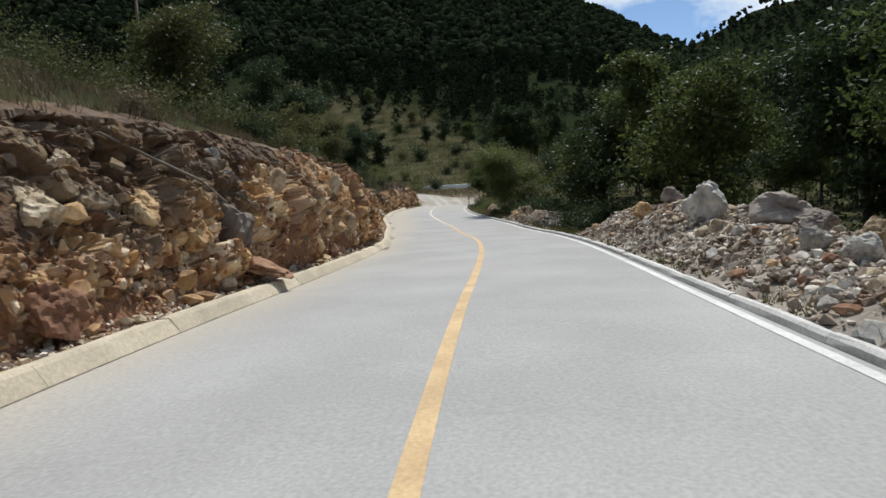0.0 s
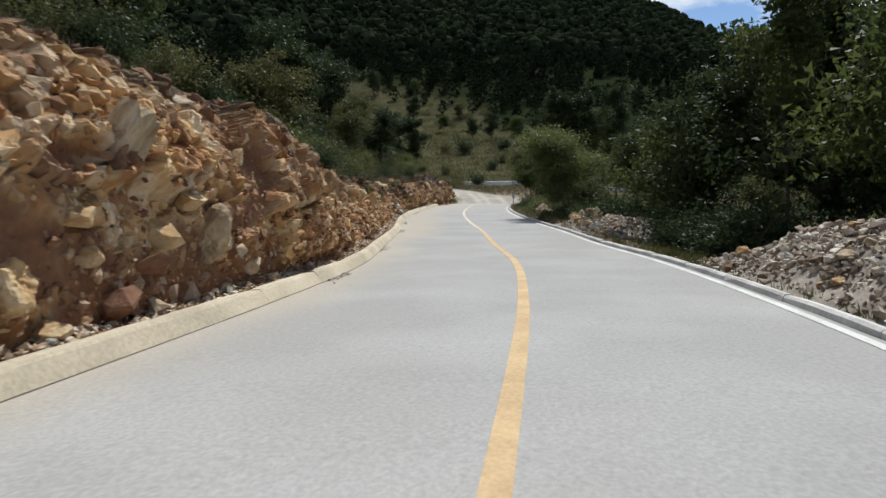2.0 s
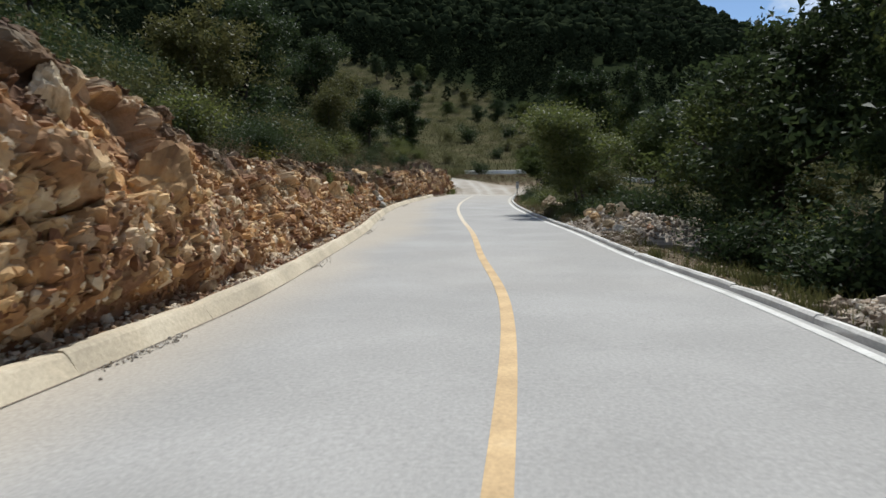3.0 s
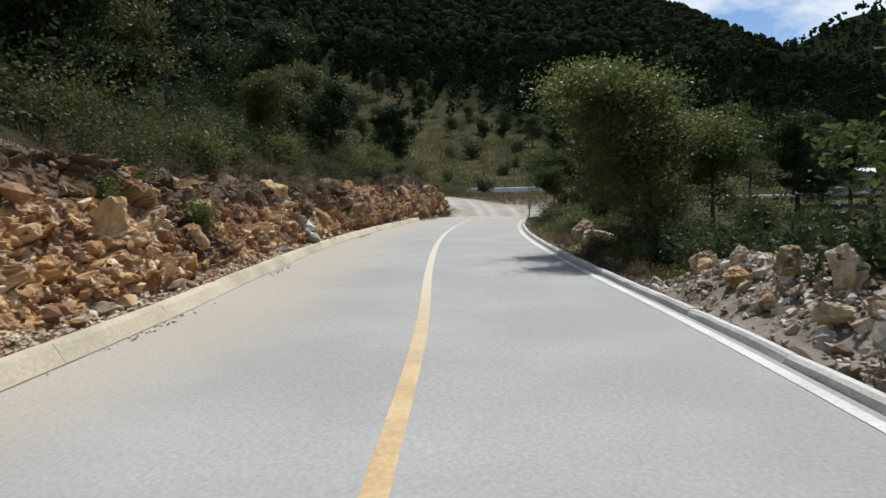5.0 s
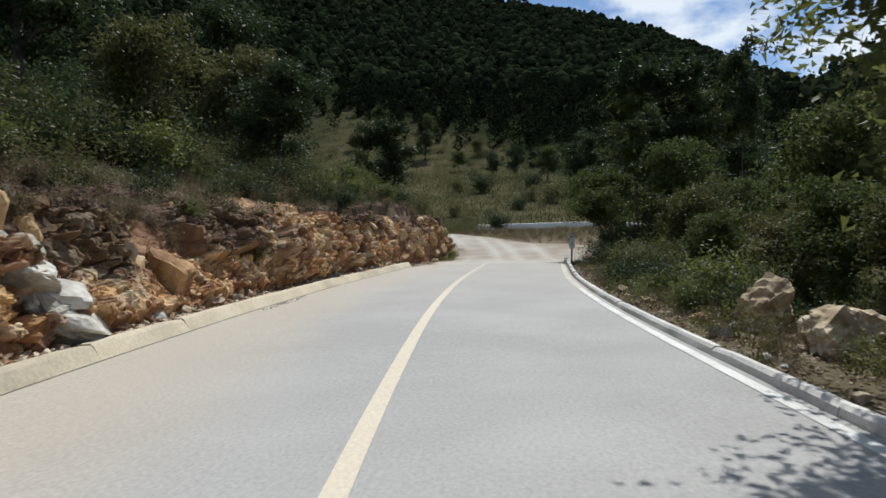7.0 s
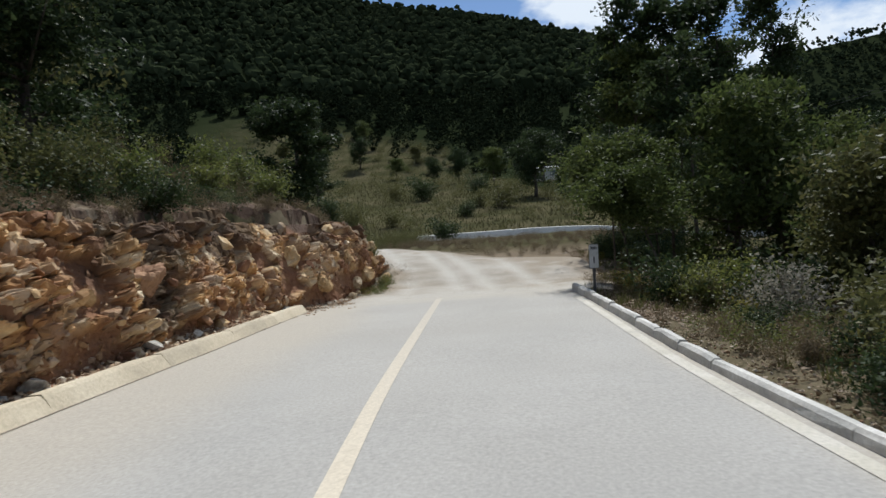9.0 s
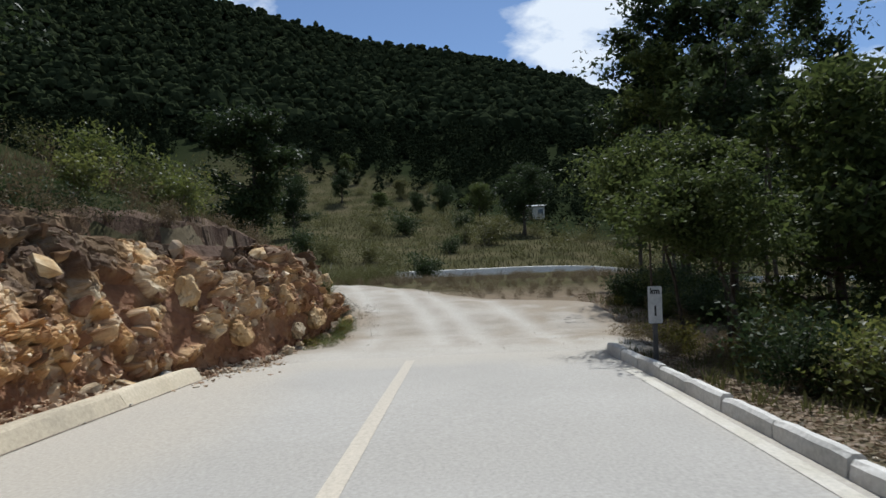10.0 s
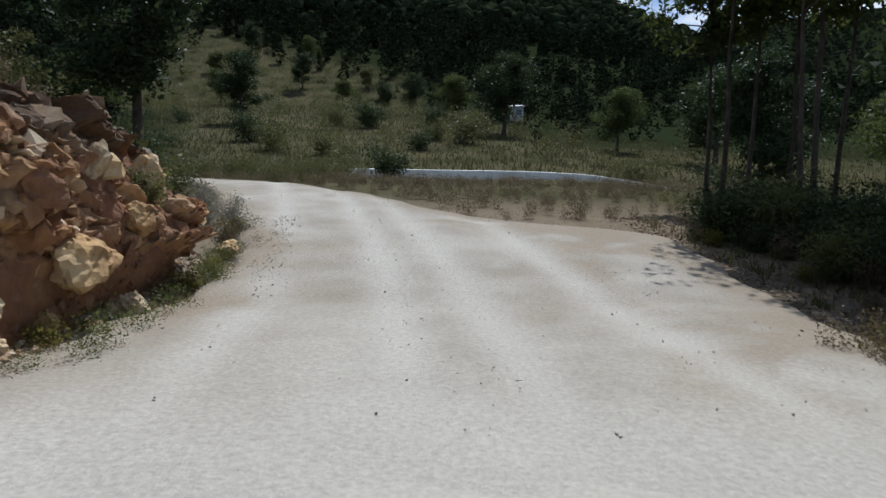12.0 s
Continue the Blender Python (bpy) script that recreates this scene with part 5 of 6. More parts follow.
set_blocks((
    (80.0, 0.70, 0.6, 0.6, 0, "tan broken block"), (81.5, 0.6, 0.5, 0.5, 2, ""), (82.6, 0.35, 0.5, 0.5, 2, ""), (84.2, 0.5, 0.5, 0.5, 0, ""),
    (79.4, 0.48, 0.6, 0.5, 0, "tan broken block"), (80.6, 0.86, 0.5, 0.45, 3, "dark weathered block"), (80.8, 0.36, 0.45, 0.35, 2, "red-brown block"), (79.2, 0.9, 0.5, 0.45, 3, "dark weathered block"),
))
# many smaller stones set in it
for n in range(250):
    s, v = random.uniform(3, 86), random.uniform(0.06, 0.93)
    size = random.choice((0.14, 0.18, 0.24, 0.32, 0.42)) * random.uniform(0.8, 1.2)
    px, py, pz = face_point(s, v, 0.05)
    m = random.choice((0, 0, 0, 0, 1, 2, 2))
    ob = part("stone", random.choice(SMALL_ROCKS[m]), None, rock_face)
    set_pose(ob, float(px), float(py), float(pz), size, random.uniform(0, 6.28), (random.uniform(-0.8, 0.8), random.uniform(-0.8, 0.8)), (1, random.uniform(0.7, 1.4), random.uniform(0.7, 1.1)))
# loose stones fallen to its foot
for n in range(170):
    s = random.uniform(4, 84)
    out = random.uniform(-0.10, 0.10)
    px, py, pz = face_point(s, 0.0, 0.0)
    x, y = float(px) + out + 0.10, float(py)
    size = random.choice((0.08, 0.11, 0.15, 0.2, 0.3)) * random.uniform(0.8, 1.2)
    m = random.choice((0, 0, 1, 1, 1, 2, 4))
    ob = new("stone", random.choice(SMALL_ROCKS[m]))
    set_pose(ob, x, y, float(level(y)) + 0.16 - 0.21 * float(smooth01(70.5, 74, y)) + 0.22 * size, size, random.uniform(0, 6.28), (random.uniform(-0.3, 0.3), random.uniform(-0.3, 0.3)), (1.2, 1, 0.85))
    tagged(ob, "broken %s stone lying at the foot of the rock cut" % ("ochre", "pale", "red-brown", "grey", "whitish")[m], "stone", group="stones at the foot of the cut")
boulder(-3.42, 10.8, 0.50, 0.36, 1, 1, 0.4, "cream boulder lying just behind the kerb", 0.1, 0.14 + float(level(10.8)))
boulder(-3.35, 13.4, 0.5, 0.3, 2, 2, 1.4, "red-brown flat boulder at the foot of the cut", 0.1, 0.14 + float(level(13.4)))


CRUMBS = []
for k in range(9):
    crumb = rock_mesh(820 + k, 9 + k % 3, 0.75)
    crumb.calc_loop_triangles()
    CRUMBS.append((np.array([w.co for w in crumb.vertices]) * 2, np.array([t.vertices for t in crumb.loop_triangles])))
    bpy.data.meshes.remove(crumb)


def pebbles(places, size, rnd):
    """Small broken stones, each turned its own way, as one array of faces."""
    p = np.asarray(places, float)
    size = np.broadcast_to(np.asarray(size, float).reshape(-1, 1), (len(p), 1)) * rnd.uniform(0.45, 1.25, (len(p), 1))
    kind = rnd.randint(0, len(CRUMBS), len(p))
    a, b = rnd.uniform(0, 2 * np.pi, len(p)), rnd.normal(0, 0.6, len(p))
    ca, sa, cb, sb, o = np.cos(a), np.sin(a), np.cos(b), np.sin(b), 0 * a
    rot = np.stack([np.stack([ca, -sa * cb, sa * sb], -1), np.stack([sa, ca * cb, -ca * sb], -1), np.stack([o, sb, cb], -1)], 1)
    verts, faces, base = [], [], 0
    for k, (shape, tri) in enumerate(CRUMBS):
        mine = np.flatnonzero(kind == k)
        if not len(mine):
            continue
        stretch = shape[None] * rnd.uniform(0.65, 1.25, (len(mine), 1, 3)) * size[mine][:, None]
        verts.append((np.einsum("nij,nkj->nki", rot[mine], stretch) + p[mine][:, None]).reshape(-1, 3))
        faces.append((base + np.arange(len(mine))[:, None, None] * len(shape) + tri).reshape(-1, 3))
        base += len(mine) * len(shape)
    return np.concatenate(verts), np.concatenate(faces)


def build_gravel():
    rnd = np.random.RandomState(61)
    n = 9000
    s = rnd.uniform(-2, 85, n)
    px, py, pz = face_point(s, 0.0, 0.0)
    x = px + rnd.uniform(-0.08, 0.27, n)
    v, f = pebbles(np.stack([x, py, level(py) + 0.16 - 0.21 * smooth01(70.5, 74, s) + 0.5 * np.clip(px + 0.1 - x, 0, 0.4)], 1), 0.035 * rnd.choice((0.6, 1, 1, 1.9), (n, 1, 1)), rnd)
    stuff("scree", v, f, M_SCREE, "small broken stones along the foot of the cut", "gravel")
    # crumbs of earth in the gutter
    y = np.concatenate([rnd.normal(c, w, n) for c, w, n in ((23.4, 0.5, 150), (30.2, 0.6, 100), (38.6, 0.8, 60), (45.0, 0.7, 70), (57.5, 0.8, 100), (70.5, 0.8, 200))])
    x = mid(y) - 3.28 + np.abs(rnd.normal(0, 0.09, len(y))) * (1 + 1.5 * (y > 72))
    v, f = pebbles(np.stack([x, y, level(y) + 0.012], 1), 0.012 * rnd.choice((0.6, 1, 2.2), (len(y), 1, 1)), rnd)
    stuff("gutter_crumbs", v, f, M_GRIT, "earth and stone crumbs in the gutter", "gravel")
    # broken stone spilling from the cut where the kerb ends
    n = 7000
    s = rnd.uniform(71.5, 86, n)
    px, py, nx, ny = face_line(s)
    out = np.abs(rnd.normal(0, 0.45, n)) - 0.30
    x, y = px + nx * out, py + ny * out
    z = np.maximum(land(x, y) + 0.04, level(y) - 0.02) + 0.30 * np.clip(0.1 - out, 0, 0.4)
    v, f = pebbles(np.stack([x, y, z], 1), 0.026 * rnd.choice((0.5, 0.8, 1.2, 2.6), (n, 1, 1)), rnd)
    stuff("toe_gravel", v, f, M_GRAVEL, "broken stone spilling onto the dirt road", "gravel")
    # loose grit on and beside the dirt road
    n = 5200
    y = rnd.uniform(75.5, 92, n)
    k = rnd.uniform(0, 1, n)
    k = np.where(rnd.uniform(0, 1, n) < 0.75, np.where(k < 0.5, k ** 2 * 0.5, 1 - (1 - k) ** 2 * 0.9), k)
    left = np.interp(y, (74, 76, 78, 80, 82, 84, 86, 89, 92), (-4.0, -3.3, -2.8, -2.4, -2.1, -2.5, -3.3, -4.1, -5.2))
    right = np.interp(y, (74, 76, 78, 82, 84.6, 86.4, 88.5, 91, 92), (4.2, 4.9, 5.3, 5.5, 5.5, 3.0, 1.0, -0.3, -1.5))
    x = left * (1 - k) + right * k
    v, f = pebbles(np.stack([x, y, land(x, y) + 0.085], 1), 0.010 * rnd.choice((0.6, 1, 1, 1.5, 1.8), (n, 1, 1)), rnd)
    stuff("grit", v, f, M_GRIT, "grit and pebbles on the dirt road", "gravel")
    n = 1500
    y = rnd.uniform(75.6, 90, n)
    strip_at = rnd.choice((-2.4, -0.75, 0.5, 1.8, 3.4), n)
    x = strip_at + rnd.normal(0, 0.22, n) - 0.016 * np.maximum(y - 77, 0) ** 1.75
    inside = (x > np.interp(y, (74, 76, 78, 80, 82, 84, 86, 89, 92), (-4.0, -3.3, -2.8, -2.4, -2.1, -2.5, -3.3, -4.1, -5.2))) & (x < np.interp(y, (74, 82, 84.6, 86.4, 88.5, 91), (4.2, 5.0, 5.0, 2.6, 0.6, -0.7)))
    x, y = x[inside], y[inside]
    v, f = pebbles(np.stack([x, y, land(x, y) + 0.10], 1), 0.007 * rnd.choice((0.6, 1, 1, 1.8), (len(x), 1, 1)), rnd)
    stuff("loose_grit", v, f, M_GRIT, "loose grit between the wheel tracks", "gravel")
    n = 2600
    y = rnd.uniform(75.6, 87, n)
    x = np.where(rnd.uniform(0, 1, n) < 0.45, toe(y) + 0.2 + np.abs(rnd.normal(0, 0.35, n)), 4.9 - np.abs(rnd.normal(0, 0.6, n)))
    v, f = pebbles(np.stack([x, y, land(x, y) + 0.09], 1), 0.008 * rnd.choice((0.6, 1, 1, 2.4), (n, 1, 1)), rnd)
    stuff("edge_stones", v, f, M_GRIT, "pale small stones along both sides of the dirt road", "gravel")
    n = 2600
    y = rnd.uniform(26, 76, n)
    x = mid(y) + 3.40 + np.abs(rnd.normal(0, 0.6, n))
    v, f = pebbles(np.stack([x, y, land(x, y) + 0.01], 1), 0.03, rnd)
    stuff("verge_gravel", v, f, M_GRAVEL, "stones and litter on the verge", "gravel")


build_gravel()


def build_litter():
    """Fallen leaves and crumbs along the shaded edge of the dirt road and the valley verge."""
    rnd = np.random.RandomState(67)
    y = np.r_[rnd.uniform(75, 88, 5200), rnd.uniform(30, 75, 5200), rnd.uniform(67, 77, 3600)]
    x = np.r_[5.0 + np.abs(rnd.normal(0, 1.3, 5200)), mid(y[5200:10400]) + 3.4 + np.abs(rnd.normal(0, 1.0, 5200)), mid(y[10400:]) + 3.62 + np.abs(rnd.normal(0, 0.8, 3600))]
    v, f = leaf_cards(np.stack([x, y, land(x, y) + 0.03], 1), 0.045, rnd)
    middle = np.repeat(v.reshape(-1, 3, 3)[:, :, 2].mean(1), 3)
    v[:, 2] = middle + (v[:, 2] - middle) * 0.4
    stuff("leaf_litter", v, f, M_LITTER, "brown fallen leaves along the road edge", "leaf litter")


build_litter()


# ---- heap of blasted rubble on the valley side ----
def heap_height(x, y):
    off = np.asarray(x, float) - mid(y)
    run = smooth01(0.5, 5, y) * (1 - smooth01(21, 27, y)) + 0.62 * smooth01(35, 37.5, y) * (1 - smooth01(41.2, 42.8, y))
    ridge = 0.52 + 0.20 * smooth01(9.0, 12.0, y) + 0.40 * smooth01(12.5, 16.5, y) + 0.25 * value_noise(y, 0 * y, 3.5, 71)
    shape = smooth01(3.36, 5.0, off) * (1 - smooth01(6.4, 9.5, off))
    return np.where(run * shape > 0.01, ridge * run * shape, -0.3) + 0.10 * fractal(x, y, 0.8, 73)


def build_heap(y0, y1, stones, crumbs, label):
    ys, os_ = np.arange(y0, y1, 0.16), np.arange(3.34, 10, 0.16)
    oo, yy = np.meshgrid(os_, ys)
    x = mid(yy) + oo
    base = level(yy) - 0.03 - 0.12 * np.maximum(oo - 4.2, 0)
    z = base + heap_height(x, yy) + 0.08 * fractal(x, yy, 0.35, 77, 2)
    me = mesh_of("rubble_bank", np.stack([x.ravel(), yy.ravel(), z.ravel()], 1), grid_faces(len(ys), len(os_)), M_HEAPSOIL)
    ob = new("rubble_bank", me)
    tagged(ob, label, "rubble bank")
    rnd = random.Random(81)

    def top(x, y):
        o = x - float(mid(y))
        return float(level(y)) - 0.03 - 0.12 * max(o - 4.2, 0) + float(heap_height(np.array([x]), np.array([y]))[0])
    for n in range(stones):
        y = rnd.uniform(y0 + 2, y1 - 2.5)
        x = float(mid(y)) + rnd.triangular(3.48, 8.0, 4.5)
        size = rnd.choice((0.10, 0.13, 0.16, 0.2, 0.26, 0.36)) * rnd.uniform(0.8, 1.2)
        m = rnd.choice((0, 1, 1, 1, 2, 3, 4))
        st = part("stone", rnd.choice(SMALL_ROCKS[m]), None, ob)
        set_pose(st, x, y, top(x, y) + 0.15 * size, size, rnd.uniform(0, 6.28), (rnd.uniform(-0.5, 0.5), rnd.uniform(-0.5, 0.5)), (1.1, rnd.uniform(0.7, 1.2), 0.9))
    nr = np.random.RandomState(83)
    n = crumbs
    y = nr.uniform(y0 + 1.5, y1 - 1.5, n)
    o = nr.triangular(3.38, 4.3, 8.5, n)
    x = mid(y) + o
    z = level(y) - 0.03 - 0.12 * np.maximum(o - 4.2, 0) + heap_height(x, y) + 0.03
    v, f = pebbles(np.stack([x, y, z], 1), 0.046 * nr.choice((0.6, 0.9, 1.2, 2.3), (n, 1, 1)), nr)
    tagged(part("rubble", mesh_of("rubble", v, f, M_RUBBLE), None, ob), kind="stuff")
    return top


heap_top = build_heap(0, 28, 298, 15000, "long bank of grey and tan broken stone behind the kerb")
build_heap(34.2, 44, 90, 3000, "low bank of cream and ochre broken stone among weeds")
for x, y, size, height, m, k, turn, label in (
        (5.65, 14.2, 1.15, 1.0, 4, 2, 0.5, "big pale boulder with an orange lower side on the heap"),
        (6.3, 12.1, 1.55, 0.9, 3, 1, 1.1, "broad grey-brown boulder on the heap"),
        (5.75, 10.3, 0.75, 0.6, 3, 3, 2.0, "grey boulder leaning on the heap"),
        (5.1, 9.1, 0.5, 0.45, 4, 0, 0.2, "pale broken boulder on the heap"), (5.6, 8.7, 0.65, 0.5, 1, 2, 1.2, "cream boulder on the heap"), (5.0, 8.0, 0.45, 0.4, 4, 1, 2.6, "whitish boulder on the heap"),
        (5.3, 12.9, 0.5, 0.4, 1, 3, 0.9, "small tan boulder on the heap"),
        (5.5, 18.3, 0.7, 0.5, 0, 0, 2.2, "tan boulder at the end of the heap"),
        (6.0, 17.2, 0.7, 0.55, 3, 1, 0.7, "grey boulder half buried in the heap")):
    boulder(x, y, size, height, m, k, turn, label, 0.10, heap_top(x, y) - 0.02)
for x, y, size, height, m, k, turn, label in (
        (4.12, 53.7, 1.1, 0.85, 1, 2, 1.1, "yellowish boulder among shrubs on the verge"),
        (4.25, 51.9, 1.3, 0.78, 1, 3, 1.2, "cream boulder among shrubs on the verge"),
        (4.95, 51.4, 0.5, 0.4, 0, 3, 2.2, "small ochre boulder on the verge"),
        (3.9, 57.0, 0.45, 0.32, 2, 0, 0.8, "reddish boulder on the verge")):
    boulder(x, y, size, height, m, k, turn, label)
for x, y, size, height, m, k, turn in ((4.75, 41.6, 0.45, 0.36, 1, 1, 0.4), (4.9, 40.6, 0.38, 0.3, 1, 2, 1.4), (4.65, 40.0, 0.42, 0.3, 0, 3, 2.3), (5.0, 39.2, 0.55, 0.42, 1, 0, 0.9), (4.6, 38.7, 0.35, 0.26, 1, 1, 1.9), (5.2, 38.2, 0.5, 0.5, 1, 2, 2.8), (4.7, 37.4, 0.4, 0.3, 1, 3, 0.2), (4.8, 46.0, 0.4, 0.3, 1, 0, 0.3)):
    boulder(x - 0.15, y, size, height, m, k, turn, z0=max(land_at(x, y), heap_top(x, y) - 0.05), label="%s broken boulder among weeds behind the kerb" % ("ochre", "cream", "red-brown")[m])
for n in range(60):
    y = random.choice((random.uniform(36.5, 42.5), random.uniform(44, 60)))
    x = float(mid(y)) + random.triangular(3.5, 5.2, 4.0)
    size, m = random.choice((0.12, 0.16, 0.22, 0.3)), random.choice((0, 1, 1, 4))
    ob = new("stone", random.choice(SMALL_ROCKS[m]))
    set_pose(ob, x, y, land_at(x, y) + 0.25 * size, size, random.uniform(0, 6.28), (random.uniform(-0.3, 0.3), random.uniform(-0.3, 0.3)), (1.2, 1, 0.9))
    tagged(ob, "broken %s stone on the weedy verge" % ("ochre", "pale", "red-brown", "grey", "whitish")[m], "stone", group="stones on the verge")
# blocks at the end of the cut and by the broken kerb end
for x, y, size, height, m, k, turn, label in (
        (-3.1, 77.2, 0.45, 0.34, 0, 2, 0.3, "tan boulder fallen at the end of the cut"),
        (-2.75, 79.1, 0.5, 0.38, 1, 1, 1.5, "cream boulder fallen at the end of the cut"),
        (-3.0, 75.8, 0.42, 0.3, 1, 2, 0.9, "cream boulder fallen beside the broken kerb"),
        (-2.7, 82.9, 0.45, 0.35, 0, 3, 2.1, "tan boulder at the corner of the cut")):
    boulder(x, y, size, height, m, k, turn, label, 0.1)


def fallen_branch():
    ob = new("branch")
    pts = [Vector(map(float, face_point(s, v, p))) for s, v, p in ((9.1, 0.86, 0.35), (9.9, 0.74, 0.32), (10.6, 0.60, 0.42), (11.0, 0.46, 0.45))]
    part("stick", joined("stick", [tube(pts, [0.018, 0.022, 0.024, 0.02], 6), tube([pts[1], pts[1] + Vector((0.25, 0.3, 0.18)), pts[1] + Vector((0.4, 0.65, 0.22))], [0.013, 0.010, 0.005], 5)], M_BARK_PALE, True), None, ob)
    tagged(ob, "bare pale branch hanging down the rock cut", "branch")


fallen_branch()


# ---- kilometre sign ----
def rounded_plate(w, h, t, r, name, mat):
    bm = bmesh.new()
    ring = []
    for cx, cz, a0 in ((w / 2 - r, h / 2 - r, 0), (-w / 2 + r, h / 2 - r, 90), (-w / 2 + r, -h / 2 + r, 180), (w / 2 - r, -h / 2 + r, 270)):
        for k in range(5):
            a = radians(a0 + k * 22.5)
            ring.append(bm.verts.new((cx + r * math.cos(a), 0, cz + r * math.sin(a))))
    face = bm.faces.new(ring)
    got = bmesh.ops.extrude_face_region(bm, geom=[face])
    bmesh.ops.translate(bm, verts=[g for g in got["geom"] if isinstance(g, bmesh.types.BMVert)], vec=(0, t, 0))
    bmesh.ops.recalc_face_normals(bm, faces=bm.faces[:])
    me = bpy.data.meshes.new(name)
    bm.to_mesh(me)
    bm.free()
    me.materials.append(mat)
    return me


def lettering(text, size, mat):
    cu = bpy.data.curves.new("lettering", "FONT")
    cu.body, cu.size, cu.align_x, cu.align_y, cu.extrude = text, size, "CENTER", "CENTER", 0.001
    cu.offset = 0.004
    tmp = new("lettering", cu)
    me = bpy.data.meshes.new_from_object(tmp.evaluated_get(bpy.context.evaluated_depsgraph_get()))
    bpy.data.objects.remove(tmp)
    me.materials.clear()
    me.materials.append(mat)
    return me


def kilometre_sign(x, y):
    ob = new("kilometre_sign")
    base = land_at(x, y)
    ob.matrix_basis = pose(x, y, base, 0, 1.5, 4)
    bm = bmesh.new()
    for a, b in (((-0.03, 0.0), (0.03, 0.006)), ((-0.03, 0.0), (-0.024, 0.04)), ((0.024, 0.0), (0.03, 0.04))):
        got = bmesh.ops.create_cube(bm, size=1)
        bmesh.ops.scale(bm, verts=got["verts"], vec=(b[0] - a[0], b[1] - a[1], 1.45))
        bmesh.ops.translate(bm, verts=got["verts"], vec=((a[0] + b[0]) / 2, (a[1] + b[1]) / 2 + 0.004, 0.45))
    part("post", bm, M_POST, ob, "dark steel channel post")
    zc = 0.955
    rim = part("border", rounded_plate(0.22, 0.535, 0.003, 0.024, "border", M_BLACK), None, ob, "black painted border")
    rim.location = (0, -0.001, zc)
    panel = part("panel", rounded_plate(0.204, 0.519, 0.004, 0.02, "panel", M_SIGN), None, ob, "white enamelled panel")
    panel.location = (0, -0.004, zc)
    for text, size, dz in (("km", 0.115, 0.19), ("1", 0.20, -0.09)):
        t = part("lettering", lettering(text, size, M_BLACK), None, panel, "black lettering")
        t.matrix_basis = pose(0, -0.003, dz, 90, 0, 0)
    for dz in (0.22, -0.22):
        bm = bmesh.new()
        bmesh.ops.create_cone(bm, cap_ends=True, segments=8, radius1=0.012, radius2=0.010, depth=0.01)
        b = part("bolt", bm, M_METAL, panel)
        b.matrix_basis = pose(0, -0.005, dz * 1.16, 90, 0, 0)
    tagged(ob, "white kilometre post sign on a dark steel post behind the kerb", "road sign")


kilometre_sign(3.06, 71.76)


# ---- poles and cables ----
def utility_pole(x, y, height, turn):
    ob = new("utility_pole")
    ob.matrix_basis = pose(x, y, land_at(x, y), 0, 0, turn)
    v, f = tube([(0, 0, -0.3), (0, 0, height * 0.5), (0.02, 0, height)], [0.14, 0.12, 0.09], 12)
    part("pole", mesh_of("pole", v, f, M_WOODPOLE, True), None, ob)
    bm = bmesh.new()
    bmesh.ops.create_cube(bm, size=1)
    bmesh.ops.scale(bm, verts=bm.verts, vec=(1.4, 0.09, 0.11))
    bmesh.ops.bevel(bm, geom=bm.edges[:], offset=0.01, segments=1, affect="EDGES")
    arm = part("crossarm", bm, M_WOODPOLE, ob)
    arm.location = (0, -0.12, height - 0.35)
    for dx in (-0.6, 0.0, 0.6):
        v, f = tube([(0, 0, 0), (0, 0, 0.05), (0, 0, 0.09), (0, 0, 0.14)], [0.02, 0.045, 0.03, 0.035], 10)
        ins = part("insulator", mesh_of("insulator", v, f, M_SIGN, True), None, arm)
        ins.location = (dx, 0, 0.05)
    return tagged(ob, "weathered timber utility pole with a crossarm", "utility pole", group="poles of the power line")


def cable(a, b, sag):
    pts = [Vector(a).lerp(Vector(b), i / 24) - Vector((0, 0, sag * 4 * (i / 24) * (1 - i / 24))) for i in range(25)]
    v, f = tube(pts, [0.012] * 25, 5)
    tagged(new("cable", mesh_of("cable", v, f, M_CABLE, True)), "thin black overhead cable", "cable", group="overhead cables")


pole_a = (23.0, 55.6)
pole_b = (-20.0, 48.2)
pole_c = (27.5, 132.0)
for px, py, turn in ((*pole_a, 80), (*pole_b, 80), (*pole_c, 20)):
    utility_pole(px, py, 9.0, turn)
za, zb, zc = land_at(*pole_a) + 8.8, land_at(*pole_b) + 8.8, land_at(*pole_c) + 8.8
cable((pole_a[0], pole_a[1], za), (pole_b[0], pole_b[1], zb), 0.7)
cable((pole_a[0], pole_a[1] + 0.6, za), (pole_c[0], pole_c[1], zc), 0.9)
cable((pole_a[0], pole_a[1] - 0.6, za), (pole_c[0] + 0.5, pole_c[1], zc), 1.1)


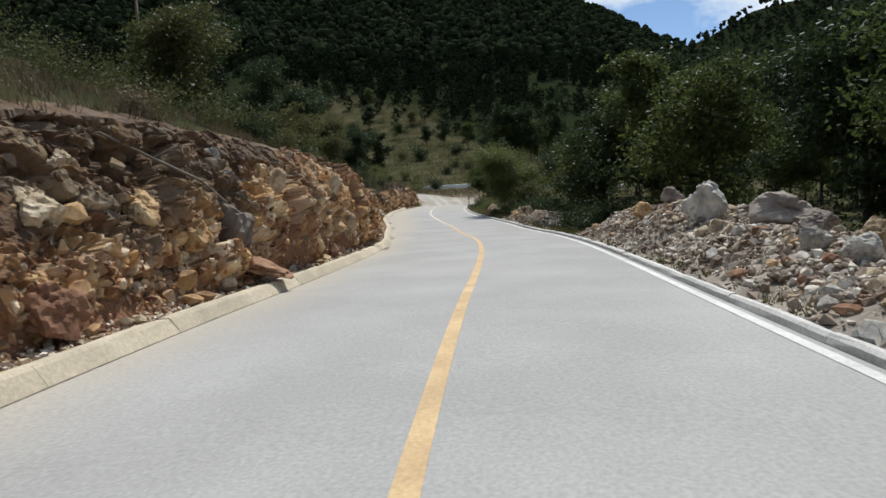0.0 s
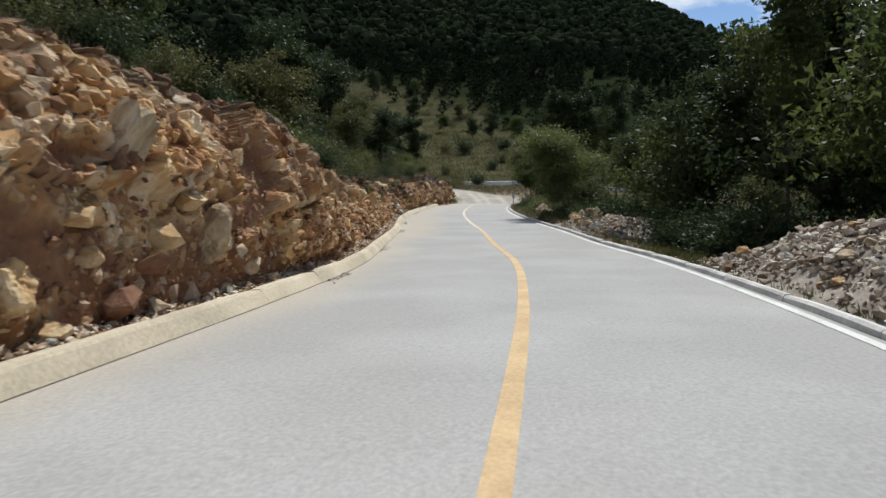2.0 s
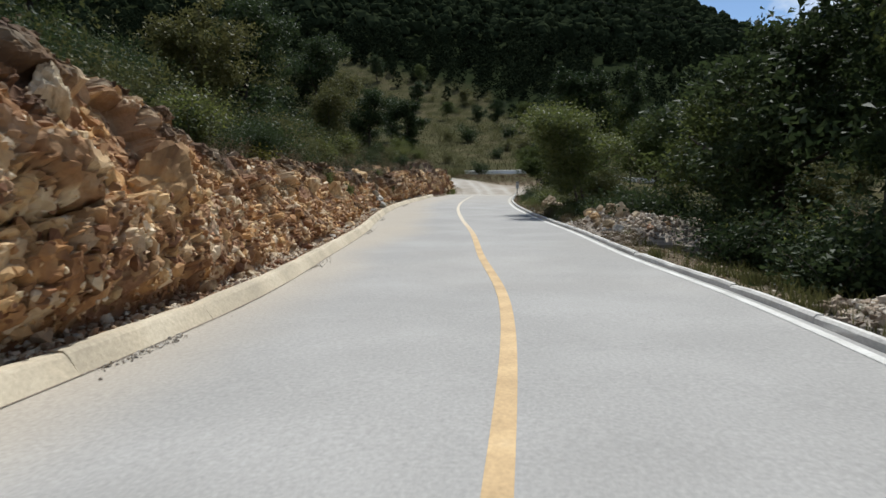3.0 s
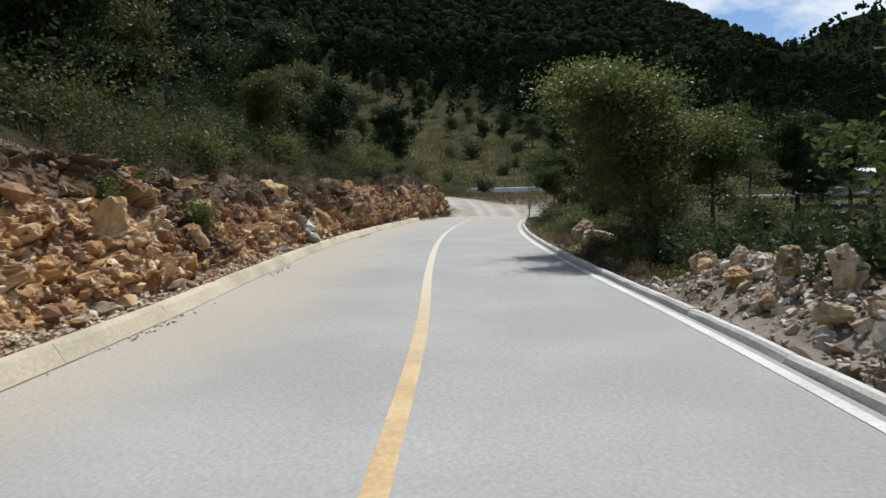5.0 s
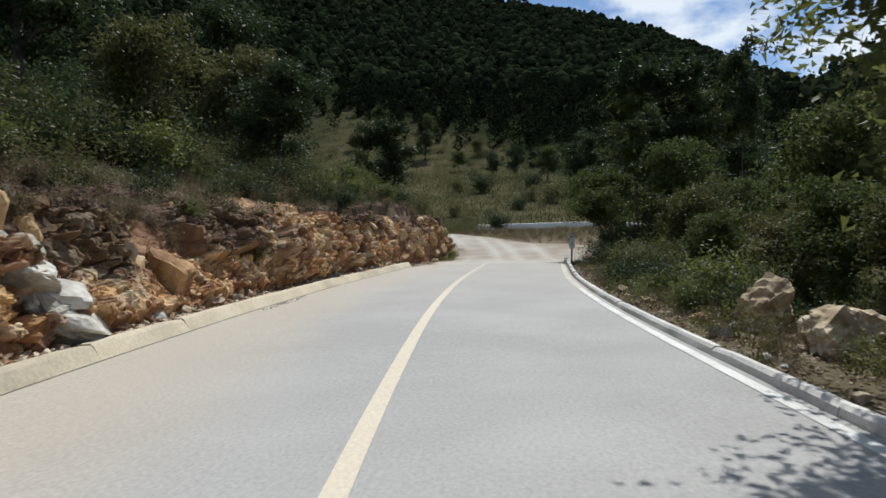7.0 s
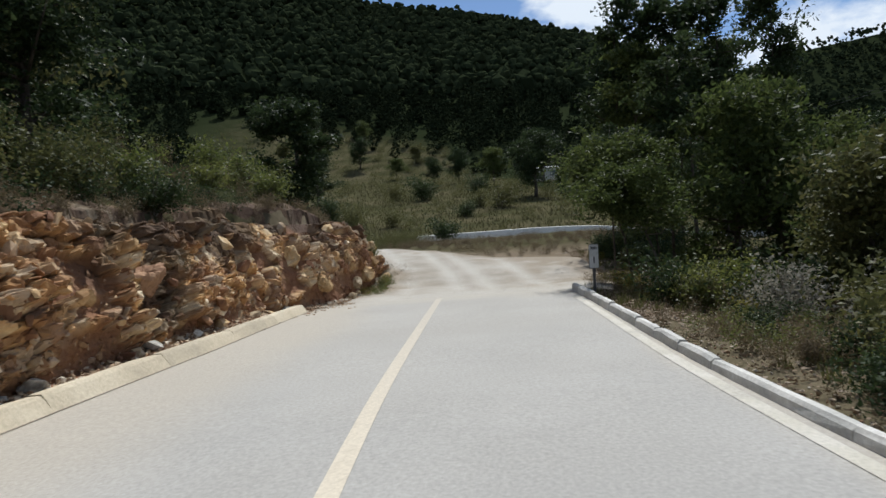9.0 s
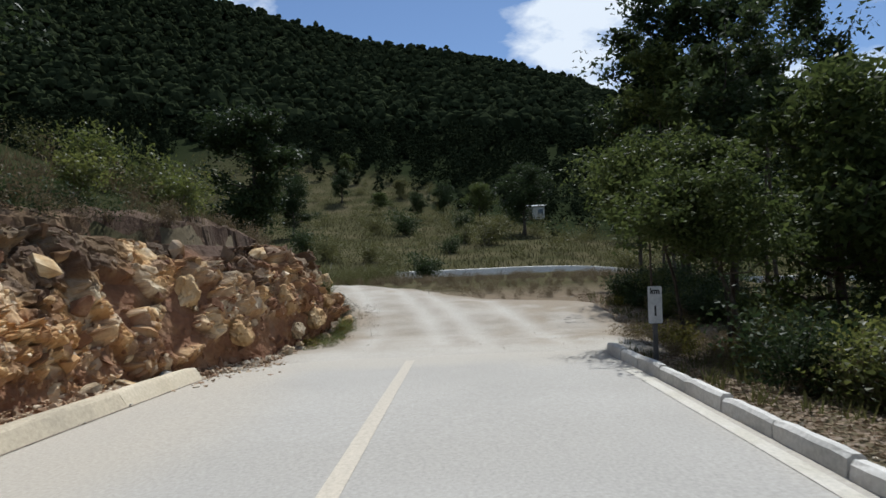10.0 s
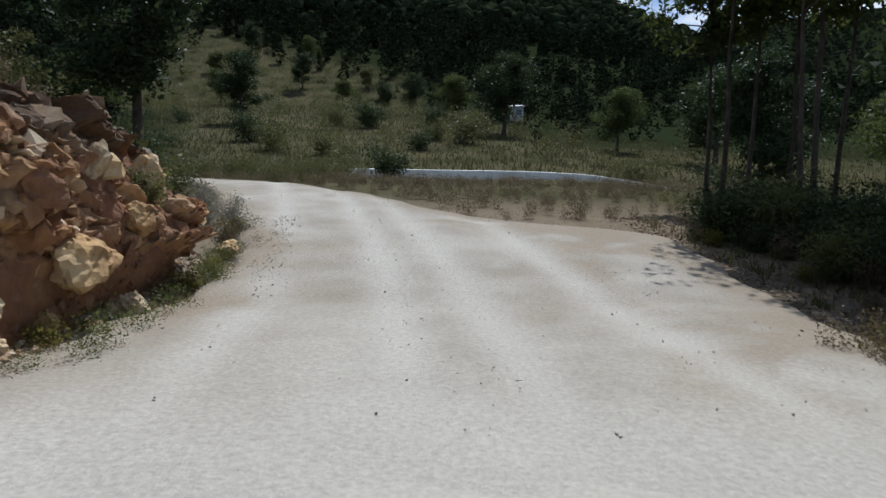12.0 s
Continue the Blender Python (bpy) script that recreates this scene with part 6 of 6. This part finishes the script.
# ---- far road wall and houses across the valley ----
def far_wall():
    xs = np.linspace(-3, 46, 52)
    y = 113.0 + 0.02 * (xs - 3) ** 2 * 0.12
    base = land(xs, y)
    base = np.convolve(np.pad(base, 4, mode="edge"), np.ones(9) / 9, "valid")
    verts, faces = [], []
    for x, yy, z in zip(xs, y, base):
        verts += [(x, yy - 0.5, z - 0.25), (x, yy - 0.10, z + 0.50), (x, yy + 0.35, z + 0.54), (x, yy + 0.4, z - 0.5)]
    for i in range(len(xs) - 1):
        for k in range(3):
            faces.append((4 * i + k, 4 * i + 4 + k, 4 * i + 5 + k, 4 * i + 1 + k))
    faces += [(0, 1, 2, 3), tuple(4 * (len(xs) - 1) + k for k in (3, 2, 1, 0))]
    tagged(new("far_wall", mesh_of("far_wall", verts, faces, M_FARWALL)), "pale sloping embankment wall of a lane across the field", "wall", kind="structure")


far_wall()


def block(name, size, at, mat, parent, bevel=0.0):
    bm = bmesh.new()
    bmesh.ops.create_cube(bm, size=1)
    bmesh.ops.scale(bm, verts=bm.verts, vec=size)
    if bevel:
        bmesh.ops.bevel(bm, geom=bm.edges[:], offset=bevel, segments=1, affect="EDGES")
    ob = part(name, bm, mat, parent)
    ob.location = at
    return ob


def house(x, y, turn, w=7.0, d=5.0, h=2.6, label=""):
    ob = new("house")
    ob.matrix_basis = pose(x, y, land_at(x, y) - 0.1, 0, 0, turn)
    block("wall", (w, d, h), (0, 0, h / 2), M_PLASTER, ob, 0.02)
    rv, n = [], 29
    for k in range(n):
        f = -w / 2 - 0.4 + (w + 0.8) * k / (n - 1)
        rv += [(f, -d / 2 - 0.5, h + 0.05 + 0.03 * (k % 2)), (f, d / 2 + 0.4, h + 0.85 + 0.03 * (k % 2))]
    roof = mesh_of("roof", rv, [(2 * k, 2 * k + 2, 2 * k + 3, 2 * k + 1) for k in range(n - 1)], M_TIN)
    r = part("roof", roof, None, ob, "corrugated tin roof")
    mod = r.modifiers.new("thickness", "SOLIDIFY")
    mod.thickness = 0.03
    block("door", (0.9, 0.06, 2.0), (0.2, -d / 2 - 0.02, 1.05), M_WOODPOLE, ob)
    for wx in (-2.1, 2.2):
        win = block("window", (1.0, 0.06, 0.9), (wx, -d / 2 - 0.02, 1.5), M_GLASS, ob)
        block("sill", (1.15, 0.14, 0.06), (0, -0.06, -0.48), M_PLASTER, win)
    return tagged(ob, label, "house", group="houses across the valley")


house(46, 118, 30, label="small plastered house with a tin roof across the valley")
house(64, 128, 12, 8, 5, 2.6, label="long plastered house with a tin roof among trees")
house(19, 196, -8, 6, 4.5, 2.5, label="small white house at the foot of the woods")
